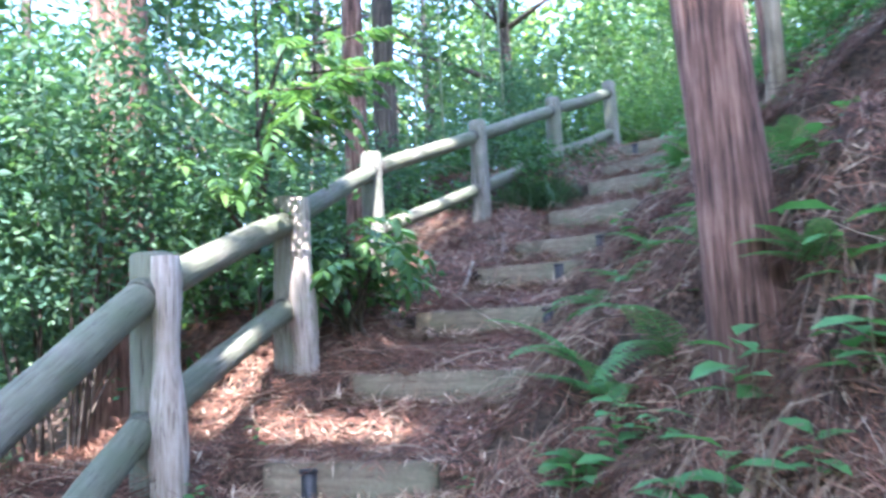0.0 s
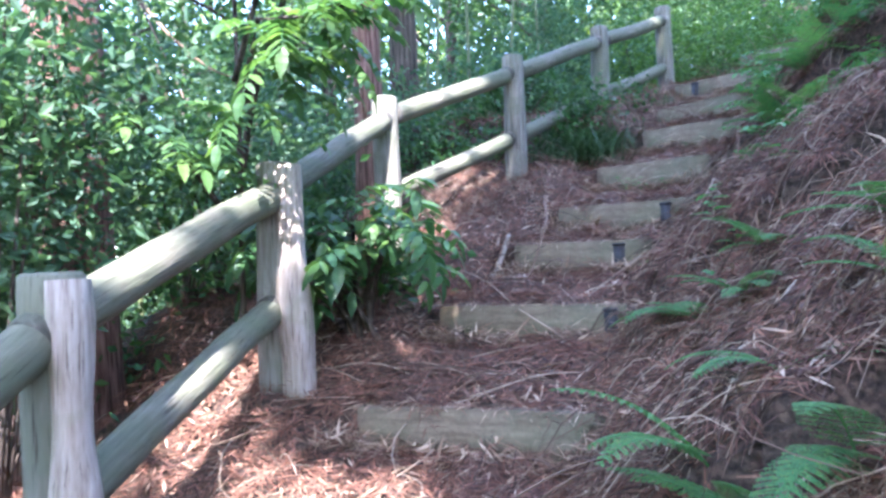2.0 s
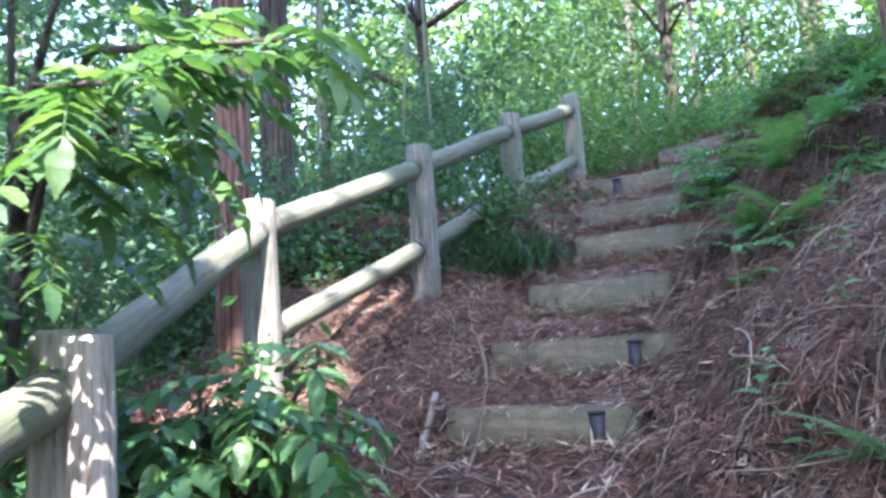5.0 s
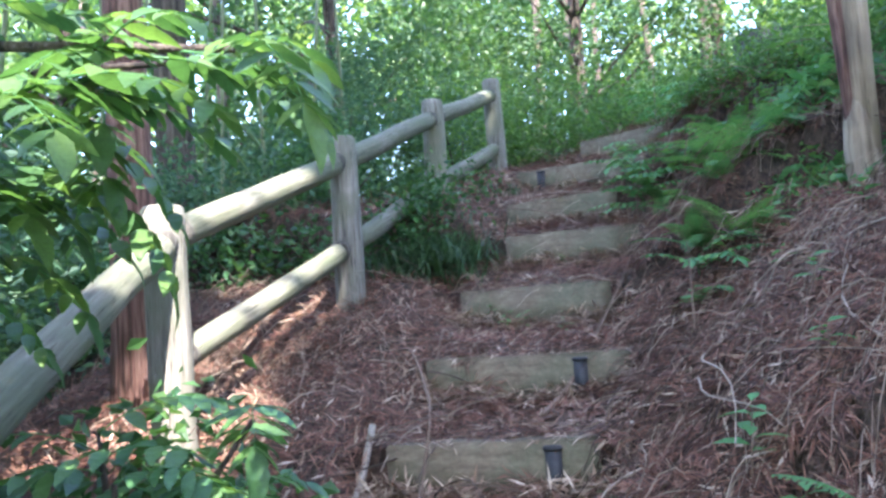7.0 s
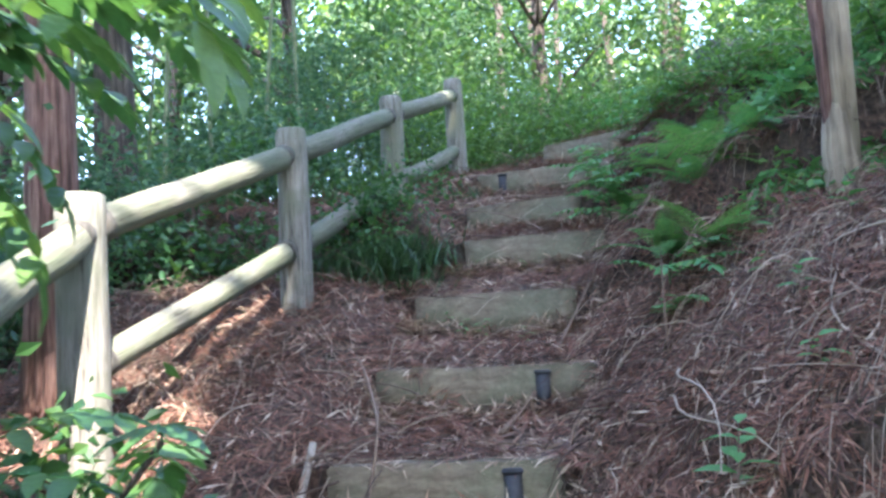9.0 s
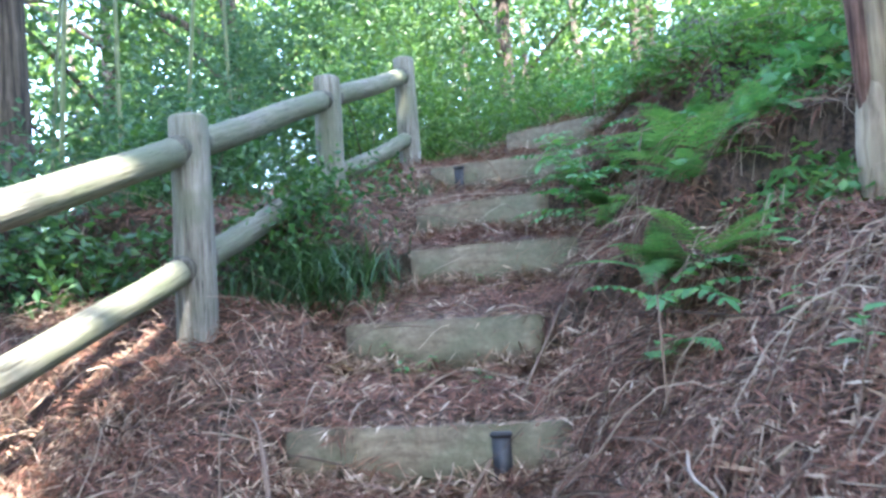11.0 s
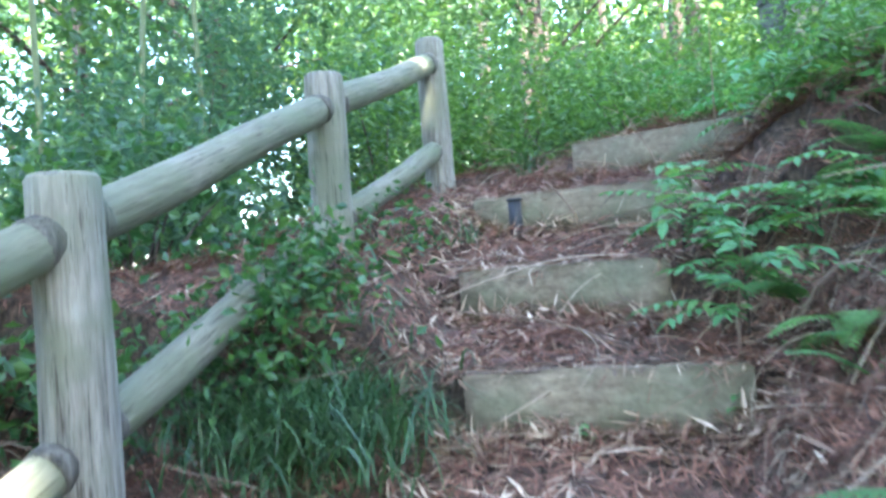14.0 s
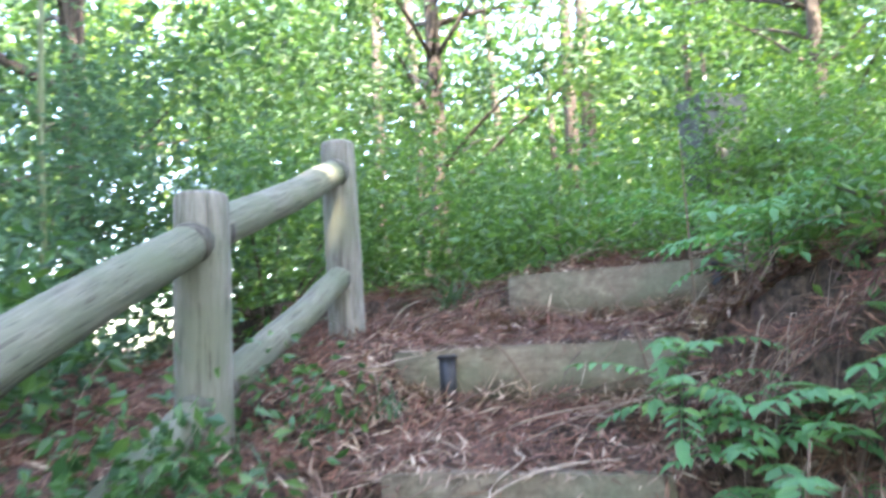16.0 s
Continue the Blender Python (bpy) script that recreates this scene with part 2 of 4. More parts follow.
def along(p):
    """Height of the path's middle line beside p, and the distance to its right."""
    best = np.full(len(p), 1e9)
    z, d = np.zeros(len(p)), np.zeros(len(p))
    for a, b, za, zb in zip(LINE[:-1], LINE[1:], LINE_Z[:-1], LINE_Z[1:]):
        ab = b - a
        t = np.clip(((p - a) @ ab) / (ab @ ab), 0, 1)
        q = p - (a + t[:, None] * ab)
        dist = np.hypot(q[:, 0], q[:, 1])
        sign = np.where(ab[0] * q[:, 1] - ab[1] * q[:, 0] > 0, -1.0, 1.0)
        near = dist < best
        best = np.where(near, dist, best)
        z = np.where(near, za + t * (zb - za), z)
        d = np.where(near, sign * dist, d)
    return z, d


def smooth(a, b, x):
    t = np.clip((x - a) / (b - a), 0, 1)
    return t * t * (3 - 2 * t)


def waves(p, scale, seed):
    r = np.random.default_rng(seed)
    out = np.zeros(len(p))
    for k in range(7):
        w = r.normal(size=2) * scale
        out += np.sin(p @ w + r.uniform(0, 6.28)) / 7
    return out


def height(p):
    """Height of the ground at the rows of p (x, y)."""
    p = np.asarray(p, float).reshape(-1, 2)
    z, d = along(p)
    tread = np.copy(z)
    sd = [(p - m) @ n for m, n in zip(_M, _N)]
    for i in range(len(STEPS)):
        rise = _TOP[i + 1] - RISER[i + 1] - _TOP[i] if i + 1 < len(STEPS) else 0.10
        run = np.maximum(sd[i] - sd[i + 1], 0.2) if i + 1 < len(STEPS) else 1.0
        u = np.clip(sd[i] / run, 0, 1)
        inside = sd[i] > -0.03
        tread = np.where(inside, _TOP[i] - 0.012 + rise * u, tread)
    tread = np.where(sd[0] > 0, tread, z)
    tread = np.where(sd[-1] > 0.8, z, tread)
    edge = smooth(0.34, 0.62, np.abs(d + 0.02))
    base = tread * (1 - edge) + z * edge
    up = smooth(4.3, 5.8, p[:, 1])
    right, left = np.maximum(d - 0.42 - 0.22 * smooth(6.9, 7.6, p[:, 1]), 0), np.maximum(-d - 0.75 - 0.75 * up, 0)
    base = base + 0.13 * up * smooth(0.42, 0.75, -d) * (1 - smooth(8.0, 9.5, p[:, 1]))
    lower = 1 - smooth(4.2, 5.6, p[:, 1])
    bank = 0.62 * np.minimum(right, 0.25) + 0.75 * np.clip(right - 0.25, 0, 0.43) + (0.36 + 0.30 * lower) * np.clip(right - 0.68, 0, 3.2) + 0.22 * np.clip(right - 3.7, 0, 30)
    calm = smooth(3.0, 3.5, z)
    bank = bank * (1 - 0.55 * calm)
    fall = (0.04 * np.minimum(left, 0.5) - 0.50 * np.clip(left - 0.75, 0, 9) - 0.12 * np.clip(left - 9.75, 0, 60)) * (1 - 0.6 * calm)
    rough = 0.034 * waves(p, 8, 3) + 0.030 * waves(p, 21, 4)
    rough = rough + smooth(0.5, 1.5, np.abs(d)) * (0.05 * waves(p, 3.5, 5) + 0.03 * waves(p, 8, 6))
    hump = 0.62 * np.exp(-((p[:, 0] - 1.58) / 0.22) ** 2 - ((p[:, 1] - 2.56) / 0.30) ** 2)
    z = base + bank + fall
    # the bank levels off at the top of the slope
    over = (z - 3.31) / 0.06
    z = z - smooth(0.42, 0.75, np.abs(d)) * 0.90 * 0.06 * np.logaddexp(0, over)
    return z + rough + hump


def ground(x, y):
    return float(height([(x, y)])[0])


def axis(lo, hi, step, reach):
    out = list(np.arange(lo, hi, step))
    a, s = hi, step
    while a < reach:
        s *= 1.22
        a += s
        out.append(a)
    a, s = lo, step
    while a > -reach:
        s *= 1.22
        a -= s
        out.insert(0, a)
    return np.array(out)


_gx, _gy = axis(-2.2, 4.2, 0.035, 400), axis(1.6, 9.6, 0.03, 400)
_xy = np.stack(np.meshgrid(_gx, _gy), -1).reshape(-1, 2)
_i = np.arange(len(_xy)).reshape(len(_gy), len(_gx))
_f = np.stack([_i[:-1, :-1], _i[:-1, 1:], _i[1:, 1:], _i[1:, :-1]], -1).reshape(-1, 4)
tagged(mesh_np("ground", np.column_stack([_xy, height(_xy)]), _f, SOIL, smooth=True), "reddish brown forest soil on a steep wooded slope", "ground", kind="structure")

# ---- steps ----


def box(bm, a, b, c, lx, ly, lz, centre, bevel=0.006, cuts=0):
    """A box with axes a, b, c and lengths, edges rounded."""
    m = Matrix((a, b, c)).transposed().to_4x4()
    m.translation = centre
    g = bmesh.ops.create_cube(bm, size=1, matrix=m @ Matrix.Diagonal((lx, ly, lz, 1)))
    edges = list({e for v in g["verts"] for e in v.link_edges})
    bmesh.ops.bevel(bm, geom=edges, offset=bevel, segments=2, affect="EDGES")


def worn(bm, amount, scale, seed):
    for v in bm.verts:
        v.co += noise.noise_vector(v.co * scale + Vector((seed, 0, 0))) * amount


# stakes: share of the way from the left end, height of the stake's middle under the top edge
STEP_STAKES = {3: [0.28], 5: [0.95], 6: [0.80], 7: [0.78], 11: [0.17, 0.93], 12: [0.86]}
for i, (l, r, z) in enumerate(STEPS):
    l, r = Vector((*l, 0)), Vector((*r, 0))
    d = (r - l).normalized()
    fwd = Vector((-d.y, d.x, 0))
    mid = (l + r) / 2 - fwd * 0.035 + Vector((0, 0, z - 0.13))
    st = thing("timber_step", mid, "grey sawn timber step edge half buried in needle litter", "step", "timber steps up the slope")
    bm = bmesh.new()
    box(bm, d, fwd, Vector((0, 0, 1)), (r - l).length + 0.03, 0.075, 0.26, (0, 0, 0), 0.008)
    bmesh.ops.subdivide_edges(bm, edges=[e for e in bm.edges if e.calc_length() > 0.4], cuts=9, use_grid_fill=True)
    worn(bm, 0.009, 7, i)
    part("timber", bm, STEP, st)
    for share in STEP_STAKES.get(i, ()):
        bm = bmesh.new()
        at = (l.lerp(r, share) - (l + r) / 2) - fwd * 0.048 + Vector((0, 0, 0.005))
        box(bm, d, fwd, Vector((0, 0, 1)), 0.056, 0.024, 0.19, at, 0.005)
        box(bm, d, fwd, Vector((0, 0, 1)), 0.066, 0.045, 0.016, at + fwd * 0.006 + Vector((0, 0, 0.1)), 0.004)
        part("stake", bm, BLACK, st, "black plastic retaining stake")

# ---- fence ----
# foot x, y, top height
POSTS = [(-0.87, 1.82, 0.86), (-0.83, 3.03, 1.52), (-0.72, 4.33, 1.97), (-0.505, 5.69, 2.55), (0.25, 6.76, 3.05), (1.0, 7.90, 3.575), (1.72, 8.82, 4.01)]
fence = thing("fence", (POSTS[3][0], POSTS[3][1], ground(*POSTS[3][:2])), "weathered round-log fence with two rails along the steps", "fence")
origin = Vector(fence.location)


def log_post(i, x, y, top, r):
    bm = bmesh.new()
    foot = ground(x, y) - 0.25
    n = 14
    pts = [Vector((x, y, foot + (top - foot) * k / n)) - origin for k in range(n)]
    pts += [Vector((x, y, top - 0.012)) - origin, Vector((x, y, top)) - origin]
    radii = [r * (1.04 - 0.05 * k / n) for k in range(n)] + [r * 0.97, r * 0.86]
    for p in pts:
        p.x += 0.006 * math.sin(i * 3 + p.z * 2)
    tube(bm, pts, radii, 20, 0.005, flute=0.012)
    return part("post", bm, POST, fence)


for i, (x, y, top) in enumerate(POSTS):
    log_post(i, x, y, top, 0.081 if i > 2 else 0.083)


def rail(a, b, r):
    bm = bmesh.new()
    a, b = Vector(a) - origin, Vector(b) - origin
    n, ln = 14, (b - a).length
    pts = [Vector((0.004 * math.sin(k + a.y), 0.004 * math.sin(k * 0.45 + a.x * 5), ln * k / n)) for k in range(n + 1)]
    tube(bm, pts, [r * (1.03 - 0.06 * k / n + 0.012 * math.sin(k * 1.7 + b.y)) for k in range(n + 1)], 18, 0.004, flute=0.012)
    ob = part("rail", bm, RAIL, fence)
    ob.matrix_basis = Matrix.Translation(a) @ (b - a).to_track_quat("Z", "Y").to_matrix().to_4x4()
    return ob


for i in range(len(POSTS) - 1):
    (x0, y0, t0), (x1, y1, t1) = POSTS[i], POSTS[i + 1]
    rail((x0, y0, t0 - 0.13), (x1, y1, t1 - 0.13), 0.067 if i < 2 else 0.062)
    if i != 2:
        rail((x0, y0, t0 - 0.61), (x1, y1, t1 - 0.61), 0.062 if i < 2 else 0.056)
# dark worn sockets where the rails meet the posts
for i in range(1, len(POSTS)):
    b = Vector(POSTS[i]) - origin
    for j in (i - 1, i + 1):
        if j >= len(POSTS):
            continue
        a = Vector(POSTS[j]) - origin
        for drop in (0.13, 0.61):
            if drop > 0.5 and {i, j} == {2, 3}:
                continue
            r = (0.067 if drop < 0.5 else 0.062) - (0.005 if min(i, j) > 1 else 0)
            r *= 1.025
            d = (a - b).normalized()
            at = b - Vector((0, 0, drop))
            bm = bmesh.new()
            tube(bm, [at + d * 0.03, at + d * 0.075, at + d * 0.092, at + d * 0.10], [r, r, r * 0.99, r * 0.95], 14, 0.008)
            part("rail_socket", bm, SOCKET, fence, "dark worn wood at the joint")
# split stakes nailed beside two of the posts
for i, off in ((1, Vector((0.085, -0.05, 0))), (2, Vector((0.088, -0.05, 0)))):
    x, y, top = POSTS[i]
    bm = bmesh.new()
    f = ground(x + off.x, y + off.y) - 0.1
    n = 10
    pts = [Vector((x, y, f + (top - 0.02 - f) * k / n)) + off * (1.15 - 0.3 * k / n) - origin for k in range(n + 1)]
    tube(bm, pts, [(0.068 - 0.016 * k / n) * (1.18 if i == 2 else 1.0) for k in range(n + 1)], 11, 0.022, flute=0.10)
    part("split_stake", bm, STAKE, fence, "pale split stake beside the post")

# ---- trees ----
# places on which the sun falls through gaps in the canopy: x, y, z, radius
SHAFTS = [(-0.50, 5.66, 2.38, 0.22), (-0.50, 5.66, 1.95, 0.18), (-0.01, 6.39, 2.74, 0.10), (-0.38, 5.75, 1.72, 0.03), (-0.30, 5.80, 1.75, 0.02), (-0.14, 6.38, 1.90, 0.03), (-0.42, 6.6, 2.0, 0.02), (-0.17, 6.17, 2.15, 0.02), (-0.45, 7.4, 2.4, 0.03),
          (0.0, 3.57, 0.80, 0.09), (-0.55, 3.7, 0.9, 0.03), (-1.95, 4.4, 3.3, 0.4), (1.2, 2.56, 2.5, 0.10), (1.5, 8.55, 3.85, 0.04),
          (-0.2, 4.05, 2.5, 0.2), (-0.55, 4.1, 2.45, 0.07), (-0.5, 4.45, 1.75, 0.06), (-1.75, 3.6, 2.4, 0.45), (-2.4, 4.0, 2.6, 0.45), (-1.6, 5.3, 2.6, 0.3), (-2.5, 3.2, 1.4, 0.45), (-2.9, 4.6, 2.8, 0.5), (-2.0, 5.6, 2.2, 0.4), (-3.2, 6.6, 2.2, 0.6), (-0.9, 4.0, 1.95, 0.06), (-1.4, 3.6, 0.7, 0.03), (-0.75, 4.0, 1.74, 0.02), (-0.81, 3.38, 1.53, 0.02)]


def outside_shafts(p, pad=0.0, first=99):
    keep = np.ones(len(p), bool)
    s = np.array(SUN)
    for x, y, z, r in SHAFTS[:first]:
        q = p - np.array([x, y, z])
        t = q @ s
        off = np.linalg.norm(q - t[:, None] * s, axis=1)
        keep &= ~((off < r + pad) & (t > 0.3))
    return keep


def crown_points(rng, clumps, n, spread):
    c = clumps[rng.integers(0, len(clumps), n)]
    return c + rng.normal(size=(n, 3)) * spread


def tree(name, x, y, r, tall, bark, leaf, label, lean=(0, 0), clump_at=None, n=3000, spread=0.45, size=(0.11, 0.055), limbs=6, seed=1, group="", flare=1.5, category="tree", rough=0.02):
    """A tree: tapered trunk, limbs to the clumps of its crown, leaves."""
    rng = np.random.default_rng(seed)
    z = ground(x, y)
    tr = thing(name, (x, y, z), label, category, group)
    bm = bmesh.new()
    k = 18
    pts = [Vector((lean[0] * (i / k) * tall + 0.06 * r * math.sin(i * 1.3 + seed), lean[1] * (i / k) * tall + 0.06 * r * math.cos(i + seed), tall * i / k - 0.3)) for i in range(k + 1)]
    radii = [r * (1 - 0.62 * i / k) * (1 + (flare - 1) * math.exp(-i * 0.9)) for i in range(k + 1)]
    tube(bm, pts, radii, 20, rough * r * 4, flute=0.035)
    part("trunk", bm, bark, tr)
    clumps = np.array(clump_at(rng)) if clump_at else None
    if clumps is None:
        return tr
    clumps = clumps - np.array([x, y, z])
    for c in clumps[rng.permutation(len(clumps))[:limbs]]:
        bm = bmesh.new()
        c = Vector(c)
        h = min(max((c.z - 0.5) / tall, 0.15), 0.95)
        a = pts[int(h * k)]
        b = a.lerp(c, 0.5) + Vector((0, 0, 0.25 * (c - a).length * 0.4))
        run = [a.lerp(b, t).lerp(b.lerp(c, t), t) for t in (0, 0.25, 0.5, 0.75, 1)]
        if not outside_shafts(np.array([q + Vector((x, y, z)) for q in run]), 0.12).all():
            bm.free()
            continue
        r0 = min(r * 0.45, 0.012 + 0.014 * (c - a).length)
        tube(bm, run, [r0 * q for q in (1, 0.8, 0.6, 0.4, 0.2)], 6)
        part("limb", bm, bark, tr)
    p = crown_points(rng, clumps, n, spread)
    w = p + np.array([x, y, z])
    ok = outside_shafts(w, size[0] * 0.8) & (w[:, 2] > height(w[:, :2]) + 0.1)
    v, f = leaf_cloud(rng, p[ok], size[0], size[1], 0.45)
    mesh_np("crown", v, f, leaf, tr)
    return tr


def ball(cx, cy, cz, rx, ry, rz, count, power=0.5):
    """Clump centres spread through a rounded crown."""
    def spots(rng):
        d = unit(rng.normal(size=(count, 3))) * rng.uniform(0.2, 1, (count, 1)) ** power
        return d * np.array([rx, ry, rz]) + np.array([cx, cy, cz])
    return spots


# the cedar at the foot of the bank
tree("cedar_tree", 1.255, 2.66, 0.112, 15.0, CEDAR, BROAD, "cedar trunk with peeling reddish brown bark on the bank", lean=(-0.045, 0.012),
     clump_at=ball(0.6, 2.2, 15.0, 2.2, 2.2, 2.2, 30), n=1800, spread=0.6, size=(0.26, 0.14), seed=11, flare=1.12, rough=0.07)
tree("cedar_tree", -1.90, 4.60, 0.19, 16.0, CEDAR, BROAD, "thick cedar trunk with sunlit reddish bark behind shrubs", lean=(0.005, 0),
     clump_at=ball(-2.2, 4.2, 14.5, 2.4, 2.4, 2.4, 30), n=2200, spread=0.6, size=(0.26, 0.14), seed=12)
tree("cedar_tree", -0.76, 6.30, 0.095, 14.0, CEDAR, BROAD, "slim reddish cedar trunk just behind the fence", lean=(0.004, 0),
     clump_at=ball(-0.9, 6.3, 14.5, 1.8, 1.8, 2.0, 24), n=1500, spread=0.55, size=(0.24, 0.13), seed=13)
tree("cedar_tree", -0.98, 9.0, 0.15, 15.0, DARK_BARK, BROAD, "dark straight trunk standing among the undergrowth",
     clump_at=ball(-1.0, 9.0, 14.0, 2.5, 2.5, 2.0, 30), n=2200, spread=0.6, size=(0.22, 0.12), seed=14)
# forked tree on the bank
fork = thing("forked_tree", (2.36, 5.40, ground(2.36, 5.40)), "small tree with smooth pale bark forking low on the bank", "tree")
bm = bmesh.new()
tube(bm, [(0.01 * math.sin(q), 0, -0.3 + q * 0.09) for q in range(9)], [0.082, 0.078, 0.074, 0.071, 0.069, 0.066, 0.063, 0.058, 0.045], 16, 0.01, flute=0.04)
part("trunk", bm, GREY_BARK, fork)
for side, lx, ly, r, tall, bark in ((-1, -0.032, 0.03, 0.036, 8.5, CEDAR), (0.3, 0.022, -0.015, 0.062, 9.0, GREY_BARK)):
    bm = bmesh.new()
    pts = [Vector((side * 0.024 + lx * 0.35 * q, ly * 0.4 * q, 0.10 + q * tall / 18)) for q in range(19)]
    tube(bm, pts, [r * (1 - 0.03 * q) for q in range(19)], 14, 0.006, flute=0.03)
    part("stem", bm, bark, fork)
_r = np.random.default_rng(16)
_p = crown_points(_r, np.array([(_r.normal() * 1.0 + 0.3, _r.normal() * 1.0, 8.5 + _r.normal() * 0.8) for _ in range(20)]), 260, 0.5)
_p = _p[outside_shafts(_p + np.array(fork.location))]
mesh_np("crown", *leaf_cloud(_r, _p, 0.16, 0.09, 0.45), BROAD, fork)

# the broadleaf trees of the wood
WOOD = [(-4.2, 8.0, 0.13, 8.5, 3.0, 1.8, 0), (-2.6, 11.5, 0.12, 9, 2.8, 2.0, 0), (0.6, 12.0, 0.12, 9, 2.8, 2.2, 0), (4.8, 14.2, 0.14, 9, 2.8, 2.6, 0), (9.8, 12.2, 0.13, 8.5, 2.8, 2.4, 1),
        (9.5, 9.5, 0.13, 8.0, 2.8, 2.2, 1), (-5.5, 4.0, 0.14, 9.5, 3.2, 2.2, 0), (-7.0, 10.5, 0.15, 10, 3.4, 2.4, 0), (-1.2, 15.5, 0.14, 10, 3.4, 2.6, 0)]
for i, (x, y, r, tall, rad, low, bright) in enumerate(WOOD):
    z = ground(x, y)
    tree("broadleaf_tree", x, y, r, tall, DARK_BARK, FRESH if bright else BROAD, "slender broadleaf tree with a loose green crown in the wood",
         lean=(0.02 * math.sin(i * 2), 0.02 * math.cos(i * 3)), clump_at=ball(x, y, z + tall * 0.52, rad, rad, tall * 0.44, 60), n=7500 if bright else (6200 if 10 < y < 16 and -3 < x < 1 else 5500 if x < -5 else 12000), spread=0.24, size=(0.13, 0.065), limbs=22, seed=30 + i, group="trees of the wood")

# unseen canopy high over the path, added for shade; trunks beside and behind it
# trunk x, y; middle of the crown x, y; height, leaves
SHADE_TREES = [(1.4, -5.3, 0.2, -4.8, 13.5, 8500), (3.5, -5.0, 2.5, -4.6, 14, 7500), (-2.0, -2.4, -1.3, -2.2, 13.5, 8500), (2.0, -2.1, 1.2, -2.0, 14, 8500), (4.4, -1.7, 3.4, -1.7, 13.5, 7000),
          (-1.9, 0.2, -0.5, 0.7, 14.5, 8000), (2.4, 0.7, 2.1, 0.8, 14.5, 8200), (5.8, 2.2, 5.1, 2.4, 12.5, 3200), (-6.5, -1.5, -6.3, -1.5, 15, 2500), (3.6, 1.5, 2.3, 2.2, 11.5, 5000)]
for i, (x, y, cx, cy, tall, leaves) in enumerate(SHADE_TREES):
    z = ground(x, y)
    tree("unseen_shade_tree", x, y, 0.18, tall, DARK_BARK, BROAD, "tall tree with a spreading leafy canopy, out of view, added for shade",
         clump_at=ball(cx, cy, z + tall - 1.2, 2.7, 2.7, 2.0, 80, 0.45), n=leaves, spread=0.45, size=(0.44, 0.25), limbs=20, seed=60 + i, group="tall trees over the path")

# ---- undergrowth ----


def bush(name, x, y, z, rx, ry, rz, n, leaf, size, label, seed, stems=9, flat=0.4, group="", spread=0.2, category="bush", low=0.02):
    """A shrub: stems from the ground and leaves in clumps."""
    rng = np.random.default_rng(seed)
    g = ground(x, y)
    b = thing(name, (x, y, g), label, category, group)
    clumps = unit(rng.normal(size=(26, 3))) * rng.uniform(0.3, 1, (26, 1)) ** 0.5 * np.array([rx, ry, rz]) + np.array([0, 0, z - g])
    for c in clumps[:stems]:
        bm = bmesh.new()
        c = Vector(c)
        s = Vector((c.x * 0.15, c.y * 0.15, -0.08))
        m = s.lerp(c, 0.5) + Vector((0, 0, 0.12 * c.length))
        tube(bm, [s.lerp(m, t).lerp(m.lerp(c, t), t) for t in (0, 0.33, 0.66, 1)], [0.012, 0.009, 0.006, 0.003], 5)
        part("stem", bm, DARK_BARK, b)
    p = crown_points(rng, clumps, n, spread)
    w = p + np.array(b.location)
    p = p[(w[:, 2] > height(w[:, :2]) + low) & outside_shafts(w, size[0] * 0.6)]
    mesh_np("foliage", *leaf_cloud(rng, p, size[0], size[1], flat), leaf, b)
    return b


# left of the fence, falling away
for i, (x, y, h, rr, n) in enumerate([(-2.5, 5.2, 1.6, 0.9, 3200), (-1.7, 5.6, 1.2, 0.6, 2200), (-3.4, 4.2, 1.4, 1.0, 3000), (-1.9, 7.2, 1.1, 0.8, 2800),
                                     (-3.2, 6.6, 1.8, 1.0, 3400), (-0.9, 8.0, 0.9, 0.7, 2600), (-2.2, 9.2, 1.6, 1.1, 3200), (0.0, 9.4, 1.0, 0.9, 3000), (-4.6, 2.6, 1.2, 1.0, 2600),
                                     (0.6, 10.6, 1.7, 1.1, 3400), (-4.8, 6.0, 2.2, 1.2, 3400),
                                     (-1.75, 3.75, 2.0, 0.6, 2800), (-2.05, 4.1, 2.0, 0.45, 2400), (-2.3, 3.2, 1.9, 0.7, 2600), (-1.35, 5.3, 2.0, 0.5, 2200), (-2.9, 4.6, 2.3, 0.9, 3200), (-1.7, 8.4, 1.6, 0.9, 3000), (0.3, 10.2, 1.6, 1.0, 3000), (1.2, 11.0, 2.4, 1.0, 4600)]):
    bush("evergreen_shrub", x, y, ground(x, y) + h * 0.6, rr, rr, h * 0.6, int(n * 1.6), LUSH, (0.068, 0.032), "dark green evergreen shrub on the slope below the fence", 100 + i, stems=5, group="shrubs below the fence", low=0.7 if y < 5.7 and x > -3.0 else 0.02)
# taller shrub whose top hides the cedar's foot
bush("evergreen_shrub", -1.62, 3.72, ground(-1.62, 3.72) + 1.75, 0.5, 0.45, 0.75, 4200, LUSH, (0.068, 0.032), "tall dark green shrub in front of the cedar trunk", 160, stems=6, group="shrubs below the fence", low=0.75)
